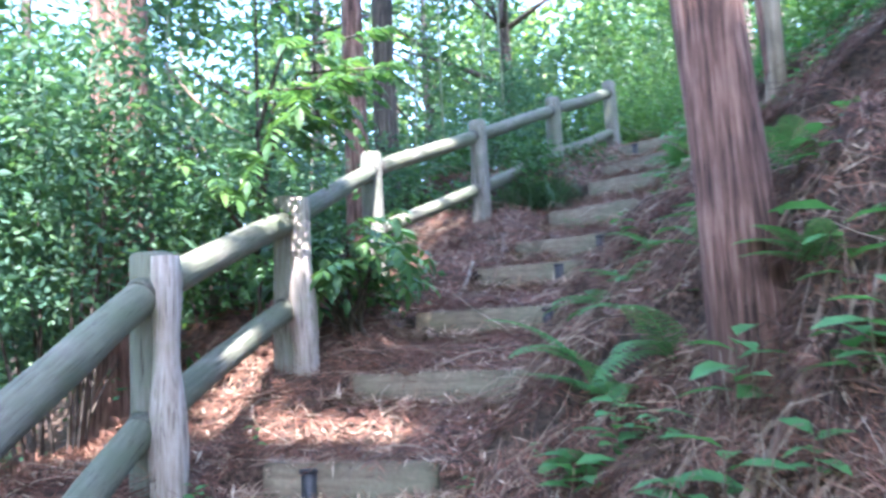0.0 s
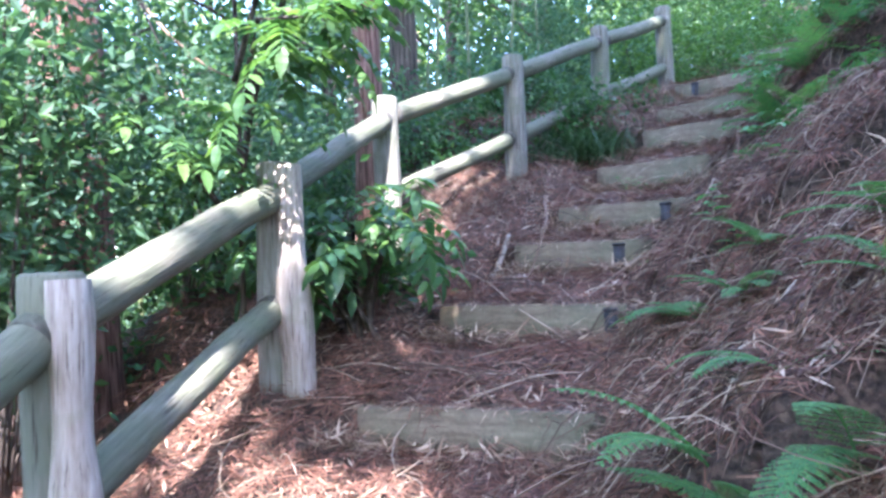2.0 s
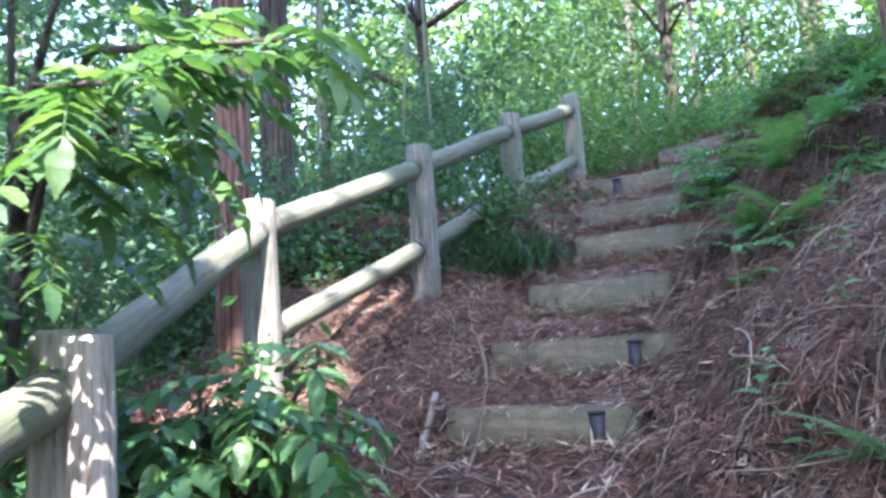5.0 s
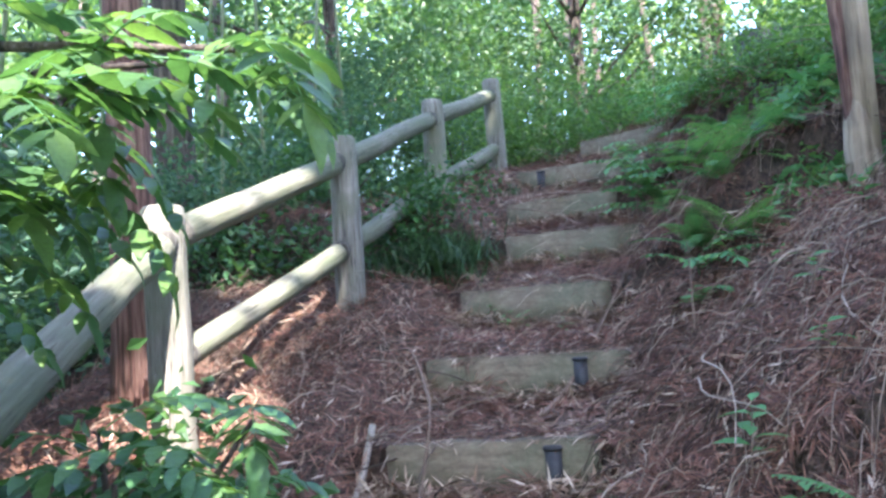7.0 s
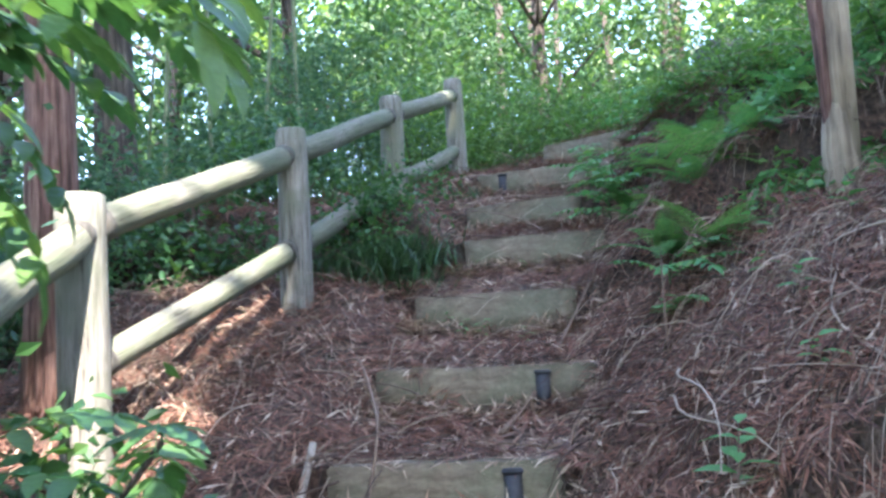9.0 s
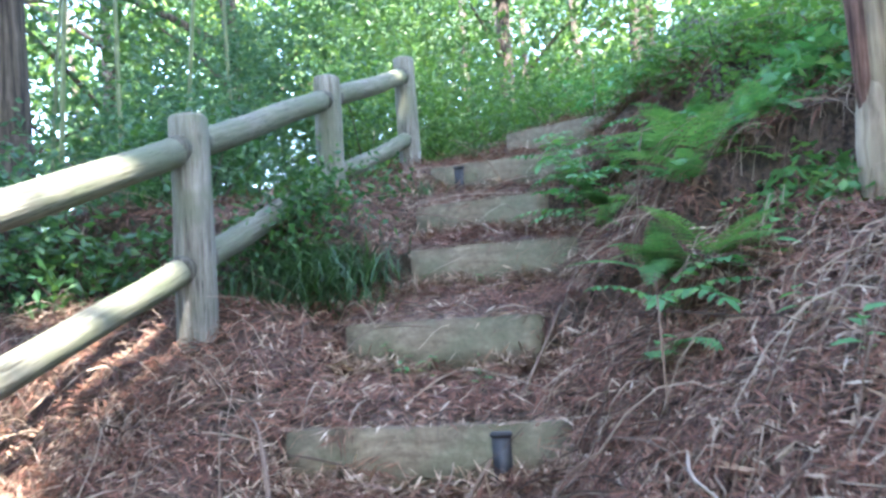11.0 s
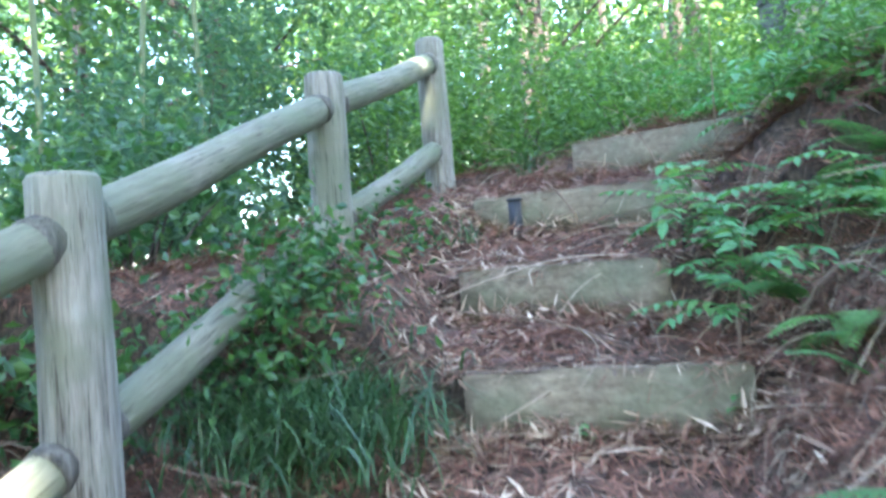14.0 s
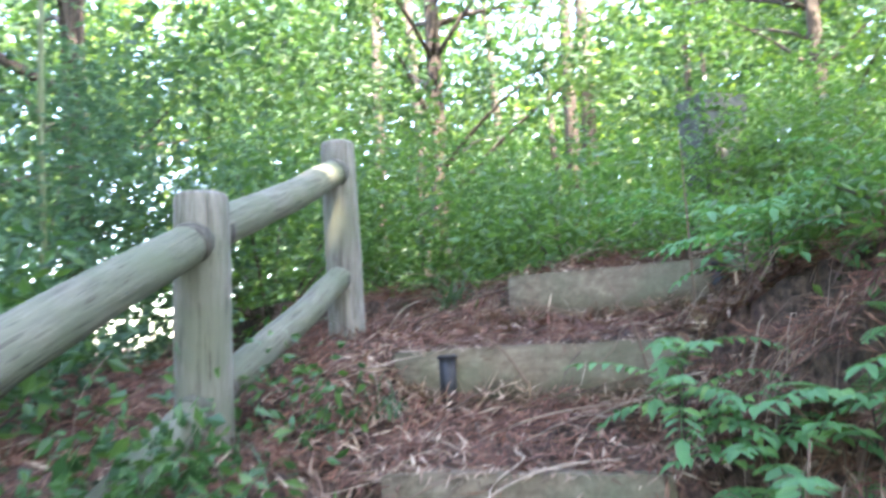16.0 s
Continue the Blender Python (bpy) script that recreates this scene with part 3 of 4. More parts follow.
# bright bushes above the last step
for i, (x, y, h, rr, n) in enumerate([(2.6, 10.0, 0.9, 0.8, 3600), (3.6, 9.9, 0.8, 0.8, 3600), (4.4, 10.6, 1.1, 0.9, 3600), (1.7, 10.3, 1.0, 0.8, 3200), (6.0, 8.0, 0.6, 0.8, 3200), (4.75, 9.3, 1.05, 0.5, 2800), (5.15, 9.25, 0.95, 0.45, 2400), (6.0, 9.6, 1.3, 0.9, 3200),
                                     (3.2, 11.6, 1.6, 1.1, 3800), (5.2, 12.0, 1.6, 1.2, 3800), (7.5, 10.8, 1.6, 1.2, 3400), (4.5, 9.3, 0.3, 0.5, 1500), (5.2, 6.8, 0.4, 0.8, 2600), (7.2, 7.6, 1.2, 1.1, 3000),
                                     (3.0, 8.9, 0.45, 0.5, 2200), (3.8, 9.1, 0.3, 0.5, 1800), (3.5, 7.7, 0.3, 0.5, 1800), (3.0, 6.9, 0.2, 0.4, 1500), (3.0, 5.7, 0.25, 0.35, 1200), (2.95, 6.5, 0.2, 0.35, 1200), (2.85, 7.25, 0.18, 0.3, 1000), (3.2, 6.9, 0.22, 0.4, 1300), (3.7, 6.4, 0.3, 0.6, 2000), (4.3, 7.6, 0.25, 0.6, 2000), (3.3, 5.6, 0.5, 0.6, 2200), (4.2, 5.6, 0.8, 0.8, 2600), (3.2, 8.2, 0.25, 0.35, 1100), (3.1, 4.4, 0.5, 0.5, 1800), (2.9, 3.4, 0.4, 0.5, 1500)]):
    bush("leafy_bush", x, y, ground(x, y) + h * 0.5, rr, rr, h * 0.55, n, FRESH, (0.075, 0.03) if h > 0.3 else (0.048, 0.02), "bright green leafy bush at the top of the slope" if h > 0.3 else "low bright green ground cover on the bank", 130 + i, group="bushes above the steps", flat=0.5, spread=0.2 if h > 0.3 else 0.075)

# far woods, all round
_r = np.random.default_rng(7)
_n = 300000
_a = np.where(_r.uniform(size=_n) < 0.7, _r.uniform(0.35, 2.65, _n), _r.uniform(2.65, 6.63, _n))
_d = 15 + 16 * _r.uniform(0, 1, _n) ** 0.8
_c = np.column_stack([1 + np.cos(_a) * _d, 6 + np.sin(_a) * _d])
_h = height(_c)
_top = np.clip(_h, -3, 6)
_z = _top + 13 * _r.uniform(0, 1, _n) ** 1.1
_p = np.column_stack([_c, _z])
_gap = waves(np.column_stack([_a * 9, _z]), 1.3, 21) + 0.7 * waves(np.column_stack([_a * 30, _z * 2.5]), 1.2, 22) + 0.5 * waves(np.column_stack([_a * 70, _z * 5]), 1.2, 24)


def sector(a, mid, half):
    """1 in a direction round the place, fading to 0 beside it."""
    return 1 - smooth(half, half + 0.12, np.abs(a - mid))


# a sunny clearing beyond the top of the steps, and open sky where the hill falls away
_thin = -0.17 - 0.16 * sector(_a, 1.28, 0.08) + 0.30 * sector(_a, 0.95, 0.16) * smooth(3.8, 5.5, _z) + 0.34 * sector(_a, 1.66, 0.16) * smooth(1.0, 3.0, _z)
_p = _p[(_gap > _thin) & (_p[:, 2] > _h)]
tagged(mesh_np("far_woods", *leaf_cloud(_r, _p, 0.34, 0.18, 0.3), BROAD), "green mass of distant woodland foliage", "woods", kind="stuff")
_n = 110000
_a = np.where(_r.uniform(size=_n) < 0.65, _r.uniform(0.35, 2.65, _n), _r.uniform(2.65, 6.63, _n))
_d = 34 + 14 * _r.uniform(0, 1, _n)
_c = np.column_stack([1 + np.cos(_a) * _d, 6 + np.sin(_a) * _d])
_z = np.clip(height(_c), -6, 8) + 20 * _r.uniform(0, 1, _n) ** 1.2
_gap = waves(np.column_stack([_a * 7, _z * 0.5]), 1.6, 23) + 0.5 * waves(np.column_stack([_a * 40, _z * 1.5]), 1.3, 25)
_thin = -0.12 + 0.10 * sector(_a, 0.95, 0.16) * smooth(15, 20, _z) + 0.40 * sector(_a, 1.66, 0.16) * smooth(2, 5, _z)
_p = np.column_stack([_c, _z])[_gap > _thin]
# the hillside's sunlit look comes partly from its lightened leaf colour
tagged(mesh_np("far_hillside_woods", *leaf_cloud(_r, _p, 1.0, 0.6, 0.2), SUN_PAINTED), "green woodland on the far hillside, sunlight painted into its leaf colour", "woods", kind="stuff")
_bm = bmesh.new()
for _k in range(70):
    _t = _r.uniform(0, 6.28)
    _q = 12 + 16 * _r.uniform()
    _x, _y = 1 + math.cos(_t) * _q, 6 + math.sin(_t) * _q
    _g = ground(_x, _y)
    tube(_bm, [(_x, _y, _g - 0.3), (_x + 0.1, _y, _g + 5), (_x + 0.3 * math.sin(_k), _y, _g + 12)], [0.16, 0.12, 0.05], 7)
tagged(part("far_trunks", _bm, DARK_BARK, None), "dark trunks of distant trees", "woods", kind="stuff")

# ---- plants and litter on the ground ----


def leaves6(base, way, side, length, width, fold=0.12, droop=0.12):
    """Broader leaves of six corners, folded along the midrib and bent down at the tip."""
    n = len(base)
    length = np.broadcast_to(np.asarray(length, float), (n,))[:, None]
    width = np.broadcast_to(np.asarray(width, float), (n,))[:, None]
    up = np.cross(way, side)
    up = up * np.sign(up[:, 2:3] + 1e-9)
    down = np.array([0, 0, -1.0])
    m1 = base + way * length * 0.30
    m2 = base + way * length * 0.65 + down * droop * 0.4 * length
    tip = base + way * length + down * droop * length
    v = np.stack([base, m1 + side * width * 0.5 + up * width * fold, m2 + side * width * 0.40 + up * width * fold, tip, m2 - side * width * 0.40 + up * width * fold, m1 - side * width * 0.5 + up * width * fold, m1, m2], 1).reshape(-1, 3)
    i = np.arange(n)[:, None] * 8
    f = np.concatenate([i + np.array([t]) for t in ([0, 6, 1], [1, 6, 7], [1, 7, 2], [2, 7, 3], [0, 5, 6], [5, 4, 7], [5, 7, 6], [4, 3, 7])], 0)
    return v, f


def arc(length, azim, elev, bend, n):
    """Points and ways of a stalk that sets out at elev and bows over by bend (radians)."""
    t = np.linspace(0, 1, n)
    e = elev - bend * t ** 1.3
    h = np.array([math.cos(azim), math.sin(azim), 0])
    way = np.cos(e)[:, None] * h + np.sin(e)[:, None] * np.array([0, 0, 1.0])
    p = np.concatenate([[np.zeros(3)], np.cumsum(way[:-1] * length / (n - 1), 0)])
    return t, p, way


def stalk(bm, pts, r0, r1, seg=5):
    n = len(pts)
    tube(bm, pts, [r0 + (r1 - r0) * i / (n - 1) for i in range(n)], seg)


def fern(x, y, count, length, seed, leaf=None, facing=None, wide=1.5):
    """A ground fern: fronds of paired pinnae cut into small lobes."""
    rng = np.random.default_rng(seed)
    fe = thing("fern", (x, y, ground(x, y)), "green ground fern with arching fronds on the bank", "fern", "ferns on the bank")
    for k in range(count):
        az = rng.uniform(0, 6.28) if facing is None else facing + rng.uniform(-wide, wide)
        ln = length * rng.uniform(0.75, 1.15)
        t, p, way = arc(ln, az, rng.uniform(0.35, 0.9), rng.uniform(0.6, 1.3), 19)
        side0 = np.array([-math.sin(az), math.cos(az), 0])
        B, W, S, L, D = [], [], [], [], []
        for i in range(3, 19):
            w = 0.23 * ln * (1 - t[i]) ** 0.75 * min(1, 0.35 + t[i] * 2.4) + 0.012
            for sg in (-1, 1):
                out = side0 * sg + way[i] * 0.45
                out = out / np.linalg.norm(out)
                m = 9
                for j in range(m):
                    q = p[i] + out * w * (j + 0.5) / m - np.array([0, 0, 0.12 * w * (j / m) ** 2])
                    size = min(w * 0.22, ln / 18 * 0.40) * (1 - 0.6 * j / m) + 0.003
                    for s2 in (-1, 1):
                        B.append(q)
                        W.append(way[i] * s2 * 0.9 + out * 0.5)
                        S.append(np.cross(W[-1], np.array([0, 0, 1.0]) + rng.normal(size=3) * 0.12))
                        L.append(size)
                        D.append(w / m * 1.15 + 0.002)
        v, f = blades(np.array(B), unit(np.array(W)), unit(np.array(S)), np.array(L), np.array(D), 0.1)
        bm = bmesh.new()
        stalk(bm, p, 0.004, 0.0012, 4)
        bm.verts.ensure_lookup_table()
        sv = np.array([q.co[:] for q in bm.verts])
        sf = np.array([[q.index for q in fc.verts] for fc in (bm.verts.index_update() or bm.faces) if len(fc.verts) == 4])
        sf = np.concatenate([sf[:, [0, 1, 2]], sf[:, [0, 2, 3]]])
        bm.free()
        mesh_np("frond", *join([(v, f), (sv, sf)]), leaf or FERN, fe)
    return fe


def leaflet_mesh(name, mat, seed):
    """A leaflet of length 1 along x, folded, bent at the tip, with a toothed edge."""
    rng = np.random.default_rng(seed)
    rows = [(0.0, 0.03), (0.12, 0.26), (0.3, 0.42), (0.36, 0.38), (0.5, 0.42), (0.56, 0.36), (0.7, 0.33), (0.76, 0.26), (0.88, 0.14), (1.0, 0.0)]
    vs, fs = [], []
    for x, w in rows:
        z = -0.16 * x ** 2.2 + 0.01 * rng.normal()
        w = w * 0.47
        vs += [(x, w, z + w * 0.22), (x, 0, z), (x, -w, z + w * 0.22)]
    for i in range(len(rows) - 1):
        a = i * 3
        fs += [(a, a + 1, a + 4), (a, a + 4, a + 3), (a + 1, a + 2, a + 5), (a + 1, a + 5, a + 4)]
    ob = mesh_np(name, vs, fs, mat, smooth=True)
    me = ob.data
    bpy.data.objects.remove(ob)
    return me


LEAFLETS = {m: [leaflet_mesh("leaflet", m, k) for k in range(3)] for m in (GLOSSY_LEAFLET, FRESH_LEAFLET)}


def pinnate(rng, base, azim, elev, bend, length, pairs, size):
    """One compound leaf: the leaflets' bases, ways, sides and lengths in pairs along a stalk, and the stalk's points."""
    t, p, way = arc(length, azim, elev, bend, pairs + 3)
    p = p + np.asarray(base)
    side0 = np.array([-math.sin(azim), math.cos(azim), 0])
    B, W, S, L = [], [], [], []
    for i in range(2, pairs + 3):
        for sg in (-1, 1):
            o = unit(side0 * sg * 0.9 + way[i] * 0.45 + np.array([0, 0, -0.18]) + rng.normal(size=3) * 0.08)
            B.append(p[i])
            W.append(o)
            S.append(unit(np.cross(o, np.array([0, 0, 1.0]) + rng.normal(size=3) * 0.25)))
            L.append(size * rng.uniform(0.8, 1.15) * (1 - 0.35 * (i / (pairs + 3))))
    B.append(p[-1])
    W.append(unit(way[-1] + rng.normal(size=3) * 0.05))
    S.append(unit(np.cross(W[-1], np.array([0.1, 0, 1.0]))))
    L.append(size)
    return np.array(B), np.array(W), np.array(S), np.array(L), p


def compound_plant(name, x, y, stems, leaves, label, seed, leaf, category="shrub", group=""):
    """stems: lists of points from the ground; leaves: (base, azimuth, elevation, bend, length, pairs, leaflet)."""
    rng = np.random.default_rng(seed)
    o = np.array([x, y, ground(x, y)])
    pl = thing(name, tuple(o), label, category, group)
    for pts in stems:
        bm = bmesh.new()
        pts = [Vector(q) - Vector(o) for q in pts]
        fine = []
        for a, b in zip(pts, pts[1:]):
            fine += [a.lerp(b, u / 4) for u in range(4)]
        fine.append(pts[-1])
        n = len(fine)
        r0 = 0.016 if len(leaves) > 20 else 0.004
        tube(bm, fine, [r0 * (1 - 0.7 * i / n) for i in range(n)], 7, r0 * 0.15)
        part("stem", bm, DARK_BARK, pl)
    for base, az, el, bend, ln, pairs, size in leaves:
        B, W, S, L, p = pinnate(rng, np.array(base) - o, az, el, bend, ln, pairs, size)
        bm = bmesh.new()
        stalk(bm, p, 0.003, 0.001, 4)
        st = part("leaf_stalk", bm, FERN, pl)
        if leaf in LEAFLETS:
            clear = outside_shafts(B + W * 0.06 + o, 0.05, 9)
            for b, w, s, l, ok in zip(B, W, S, L, clear):
                if not ok:
                    continue
                lf = new("leaflet", LEAFLETS[leaf][rng.integers(0, 3)])
                lf.parent = st
                w, s = Vector(w), Vector(s)
                u = w.cross(s)
                if u.z < 0:
                    s, u = -s, -u
                m = Matrix((w * l, s * l, u * l)).transposed().to_4x4()
                m.translation = Vector(b)
                lf.matrix_basis = m
        else:
            mesh_np("foliage", *leaves6(B, W, S, L, L * 0.44, 0.10, 0.15), leaf, st)
    return pl


def seedling(x, y, tall, count, size, seed, leaf, label="small broadleaf seedling with bright green leaves in the litter"):
    rng = np.random.default_rng(seed)
    sd = thing("seedling", (x, y, ground(x, y)), label, "seedling", "seedlings in the litter")
    bm = bmesh.new()
    lean = rng.normal(size=2) * 0.12
    pts = [(lean[0] * t * tall, lean[1] * t * tall, tall * t - 0.01) for t in (0, 0.3, 0.6, 1)]
    stalk(bm, pts, 0.004, 0.002, 5)
    part("stem", bm, TWIG, sd)
    for k in range(count):
        t = 0.45 + 0.55 * k / max(count - 1, 1)
        az = k * 2.4 + rng.uniform(0, 1)
        b = np.array([[lean[0] * t * tall, lean[1] * t * tall, tall * t]])
        w = unit(np.array([[math.cos(az), math.sin(az), rng.uniform(0.0, 0.5)]]))
        s = unit(np.cross(w, np.array([[0, 0, 1.0]]) + rng.normal(size=(1, 3)) * 0.15))
        ln = size * rng.uniform(0.75, 1.2)
        mesh_np("leaf", *leaves6(b, w, s, ln, ln * 0.45, 0.08, 0.25), leaf, sd)
    return sd


# shrub with compound leaves between two posts
_r = np.random.default_rng(201)
_stems, _lv = [], []
for _k in range(9):
    _tip = np.array([-0.46 + 0.11 * (_k - 5) + _r.uniform(-0.05, 0.05), 4.56 + _r.uniform(-0.12, 0.25), 1.62 + _r.uniform(0, 0.32)])
    _b = np.array([-0.45 + _r.uniform(-0.1, 0.1), 4.75 + _r.uniform(-0.1, 0.1), ground(-0.45, 4.75) - 0.05])
    _stems.append([tuple(_b), tuple(_b * 0.5 + _tip * 0.5 + np.array([0, 0, 0.08])), tuple(_tip)])
    for _j in range(6):
        _u = 0.5 + 0.5 * _j / 5
        _at = _b + (_tip - _b) * _u + np.array([0, 0, 0.06 * math.sin(3.14 * _u)])
        _lv.append((tuple(_at), _r.uniform(-3.0, 0.2) if _j % 4 else _r.uniform(0, 6.28), _r.uniform(0.0, 0.7), _r.uniform(0.9, 1.8), _r.uniform(0.28, 0.42), 5, _r.uniform(0.115, 0.155)))
compound_plant("compound_leaf_shrub", -0.45, 4.75, _stems, _lv, "dark glossy shrub with drooping compound leaves between fence posts", 202, GLOSSY_LEAFLET)

# sapling whose compound leaves hang over the path
_boughs = [((-0.95, 4.5, 2.19), (-0.6, 4.2, 2.64), (-0.08, 3.98, 2.55), 9), ((-0.95, 4.5, 2.19), (-0.7, 4.15, 2.54), (-0.4, 3.9, 2.44), 7), ((-0.97, 4.55, 2.19), (-0.7, 4.4, 2.64), (-0.12, 4.2, 2.61), 8),
           ((-0.96, 4.53, 1.99), (-0.75, 4.3, 2.39), (-0.5, 4.1, 2.41), 6), ((-0.96, 4.5, 2.39), (-0.7, 4.25, 2.81), (-0.2, 4.02, 2.75), 7), ((-0.98, 4.55, 1.69), (-1.1, 4.3, 1.99), (-1.2, 4.0, 2.14), 6), ((-0.97, 4.55, 1.89), (-0.85, 4.4, 2.19), (-0.75, 4.15, 2.19), 5)]
_stems = [[(-1.0, 4.6, ground(-1.0, 4.6) - 0.05), (-0.98, 4.58, 2.0), (-0.95, 4.5, 3.1), (-0.9, 4.4, 4.0)]] + [list(q[:3]) for q in _boughs]
_lv = []
for _a, _m, _b, _n in _boughs:
    for _k in range(_n):
        _u = 0.3 + 0.7 * (_k + 0.7) / _n
        _at = (1 - _u) ** 2 * np.array(_a) + 2 * _u * (1 - _u) * np.array(_m) + _u * _u * np.array(_b)
        _lv.append((tuple(_at), _r.uniform(-1.9, 0.3), _r.uniform(-0.3, 0.35), _r.uniform(0.5, 1.2), _r.uniform(0.30, 0.42), 7, _r.uniform(0.088, 0.125)))
for _k in range(3):
    _lv.append(((-0.94, 4.48, 2.9 + 0.12 * _k), _r.uniform(-2.6, 1.2), _r.uniform(0, 0.6), _r.uniform(0.8, 1.4), 0.45, 6, 0.13))
compound_plant("sapling", -1.0, 4.6, _stems, _lv, "sapling with long compound leaves hanging over the fence", 203, FRESH_LEAFLET, "tree")

# ferns: x, y, fronds, length
for _k, (_x, _y, _c, _l) in enumerate([(0.86, 3.0, 5, 0.36), (1.0, 3.25, 4, 0.32), (1.3, 3.2, 4, 0.30), (1.6, 3.1, 5, 0.4), (0.75, 2.8, 3, 0.26), (1.12, 3.96, 5, 0.28), (1.28, 4.2, 5, 0.28), (0.98, 4.15, 5, 0.3), (1.95, 6.26, 5, 0.24), (2.05, 5.95, 5, 0.34), (2.0, 6.5, 4, 0.26),
                                      (2.2, 6.75, 5, 0.34), (1.86, 5.86, 8, 0.44), (2.70, 6.80, 8, 0.36), (2.3, 5.85, 5, 0.36), (1.62, 5.55, 4, 0.34), (2.55, 6.5, 5, 0.40), (2.7, 7.0, 5, 0.38), (2.95, 6.7, 5, 0.40), (2.7, 5.9, 5, 0.40),
                                      (3.2, 7.4, 5, 0.4), (3.4, 8.0, 5, 0.36), (2.4, 6.45, 6, 0.3), (2.5, 6.95, 6, 0.3), (2.65, 6.65, 6, 0.32), (1.5, 3.6, 5, 0.36)]):
    fern(_x, _y, _c, _l, 300 + _k, facing=-2.4 if _y < 5 or _c > 7 else -0.9, wide=1.7 if _y < 5 or _c > 7 else 2.6)
# fronds that hang out over the foot of the bank
fern(0.78, 3.10, 3, 0.40, 380, facing=-2.75, wide=0.35)
fern(1.08, 3.02, 3, 0.42, 381, facing=-2.35, wide=0.35)
fern(1.40, 2.50, 4, 0.24, 383, facing=-2.2, wide=1.2)
# pale ferns beside the upper steps, brighter light painted into their leaf colour
for _k, (_x, _y, _c, _l) in enumerate([(2.12, 6.02, 5, 0.44), (2.32, 6.28, 5, 0.40), (1.95, 5.72, 4, 0.40), (2.5, 6.6, 5, 0.40), (2.1, 6.45, 4, 0.30)]):
    fern(_x, _y, _c, _l, 390 + _k, LIT_FERN, -2.3, 1.3)
# low plants with compound leaves beside the upper steps
for _k, (_x, _y, _n) in enumerate([(2.04, 6.78, 7), (2.13, 7.2, 5), (2.38, 6.84, 6), (2.46, 6.66, 6), (2.2, 7.0, 4), (2.65, 7.3, 6), (2.28, 7.35, 6), (2.8, 7.55, 7), (2.9, 7.9, 6), (3.0, 7.2, 7), (1.70, 5.66, 2)]):
    _g = ground(_x, _y)
    _r = np.random.default_rng(400 + _k)
    _lv = [((_x, _y, _g + 0.07 + 0.02 * _j), _r.uniform(-4.2, 0.2), _r.uniform(0.2, 0.7), _r.uniform(0.6, 1.1), _r.uniform(0.2, 0.32), 6, _r.uniform(0.055, 0.08)) for _j in range(_n + 3)]
    compound_plant("ash_seedling", _x, _y, [[(_x, _y, _g - 0.02), (_x, _y, _g + 0.12), (_x, _y, _g + 0.07 + 0.02 * (_n + 3))]], _lv, "low green seedling with compound leaves beside the steps", 420 + _k, FERN, "seedling", "leafy seedlings by the steps")
for _k, (_x, _y, _t, _c, _s) in enumerate([(1.10, 2.46, 0.30, 9, 0.17), (0.95, 2.33, 0.16, 6, 0.16), (1.38, 2.34, 0.34, 7, 0.17), (1.36, 2.18, 0.34, 9, 0.18), (0.82, 2.66, 0.22, 7, 0.14), (0.66, 2.62, 0.18, 7, 0.13), (1.02, 2.28, 0.20, 5, 0.17), (1.46, 2.57, 0.16, 5, 0.13), (0.80, 2.66, 0.13, 7, 0.10), (1.35, 2.24, 0.22, 9, 0.13), (0.34, 3.06, 0.10, 5, 0.07), (0.66, 2.75, 0.10, 6, 0.08),
                                          (1.13, 4.53, 0.24, 9, 0.09), (1.62, 4.83, 0.14, 6, 0.07), (1.46, 4.59, 0.12, 6, 0.07), (1.2, 4.42, 0.12, 5, 0.08), (1.42, 3.0, 0.2, 7, 0.10), (-0.55, 3.35, 0.12, 5, 0.06), (-0.62, 2.95, 0.10, 5, 0.07),
                                          (1.72, 5.1, 0.12, 5, 0.06), (1.18, 6.0, 0.1, 5, 0.05), (1.05, 6.2, 0.12, 6, 0.05), (0.98, 6.28, 0.10, 6, 0.05), (1.55, 5.5, 0.14, 6, 0.07), (1.05, 4.15, 0.1, 5, 0.07), (0.93, 5.0, 0.09, 4, 0.05), (2.0, 5.0, 0.15, 6, 0.08), (1.9, 5.4, 0.16, 6, 0.08), (1.2, 2.18, 0.16, 7, 0.12), (1.5, 2.3, 0.2, 7, 0.12), (0.72, 2.62, 0.12, 6, 0.09), (0.95, 2.55, 0.14, 6, 0.10), (1.6, 2.75, 0.2, 6, 0.12), (0.6, 2.95, 0.08, 5, 0.06), (1.0, 2.2, 0.12, 6, 0.11), (1.35, 2.9, 0.3, 6, 0.12), (1.12, 6.39, 0.09, 6, 0.04), (1.2, 6.34, 0.12, 6, 0.04), (1.3, 6.28, 0.07, 5, 0.04), (0.96, 6.5, 0.10, 6, 0.045), (1.85, 6.6, 0.08, 5, 0.05), (1.5, 6.75, 0.07, 5, 0.04)]):
    seedling(_x, _y, _t, _c, _s, 500 + _k, FERN)


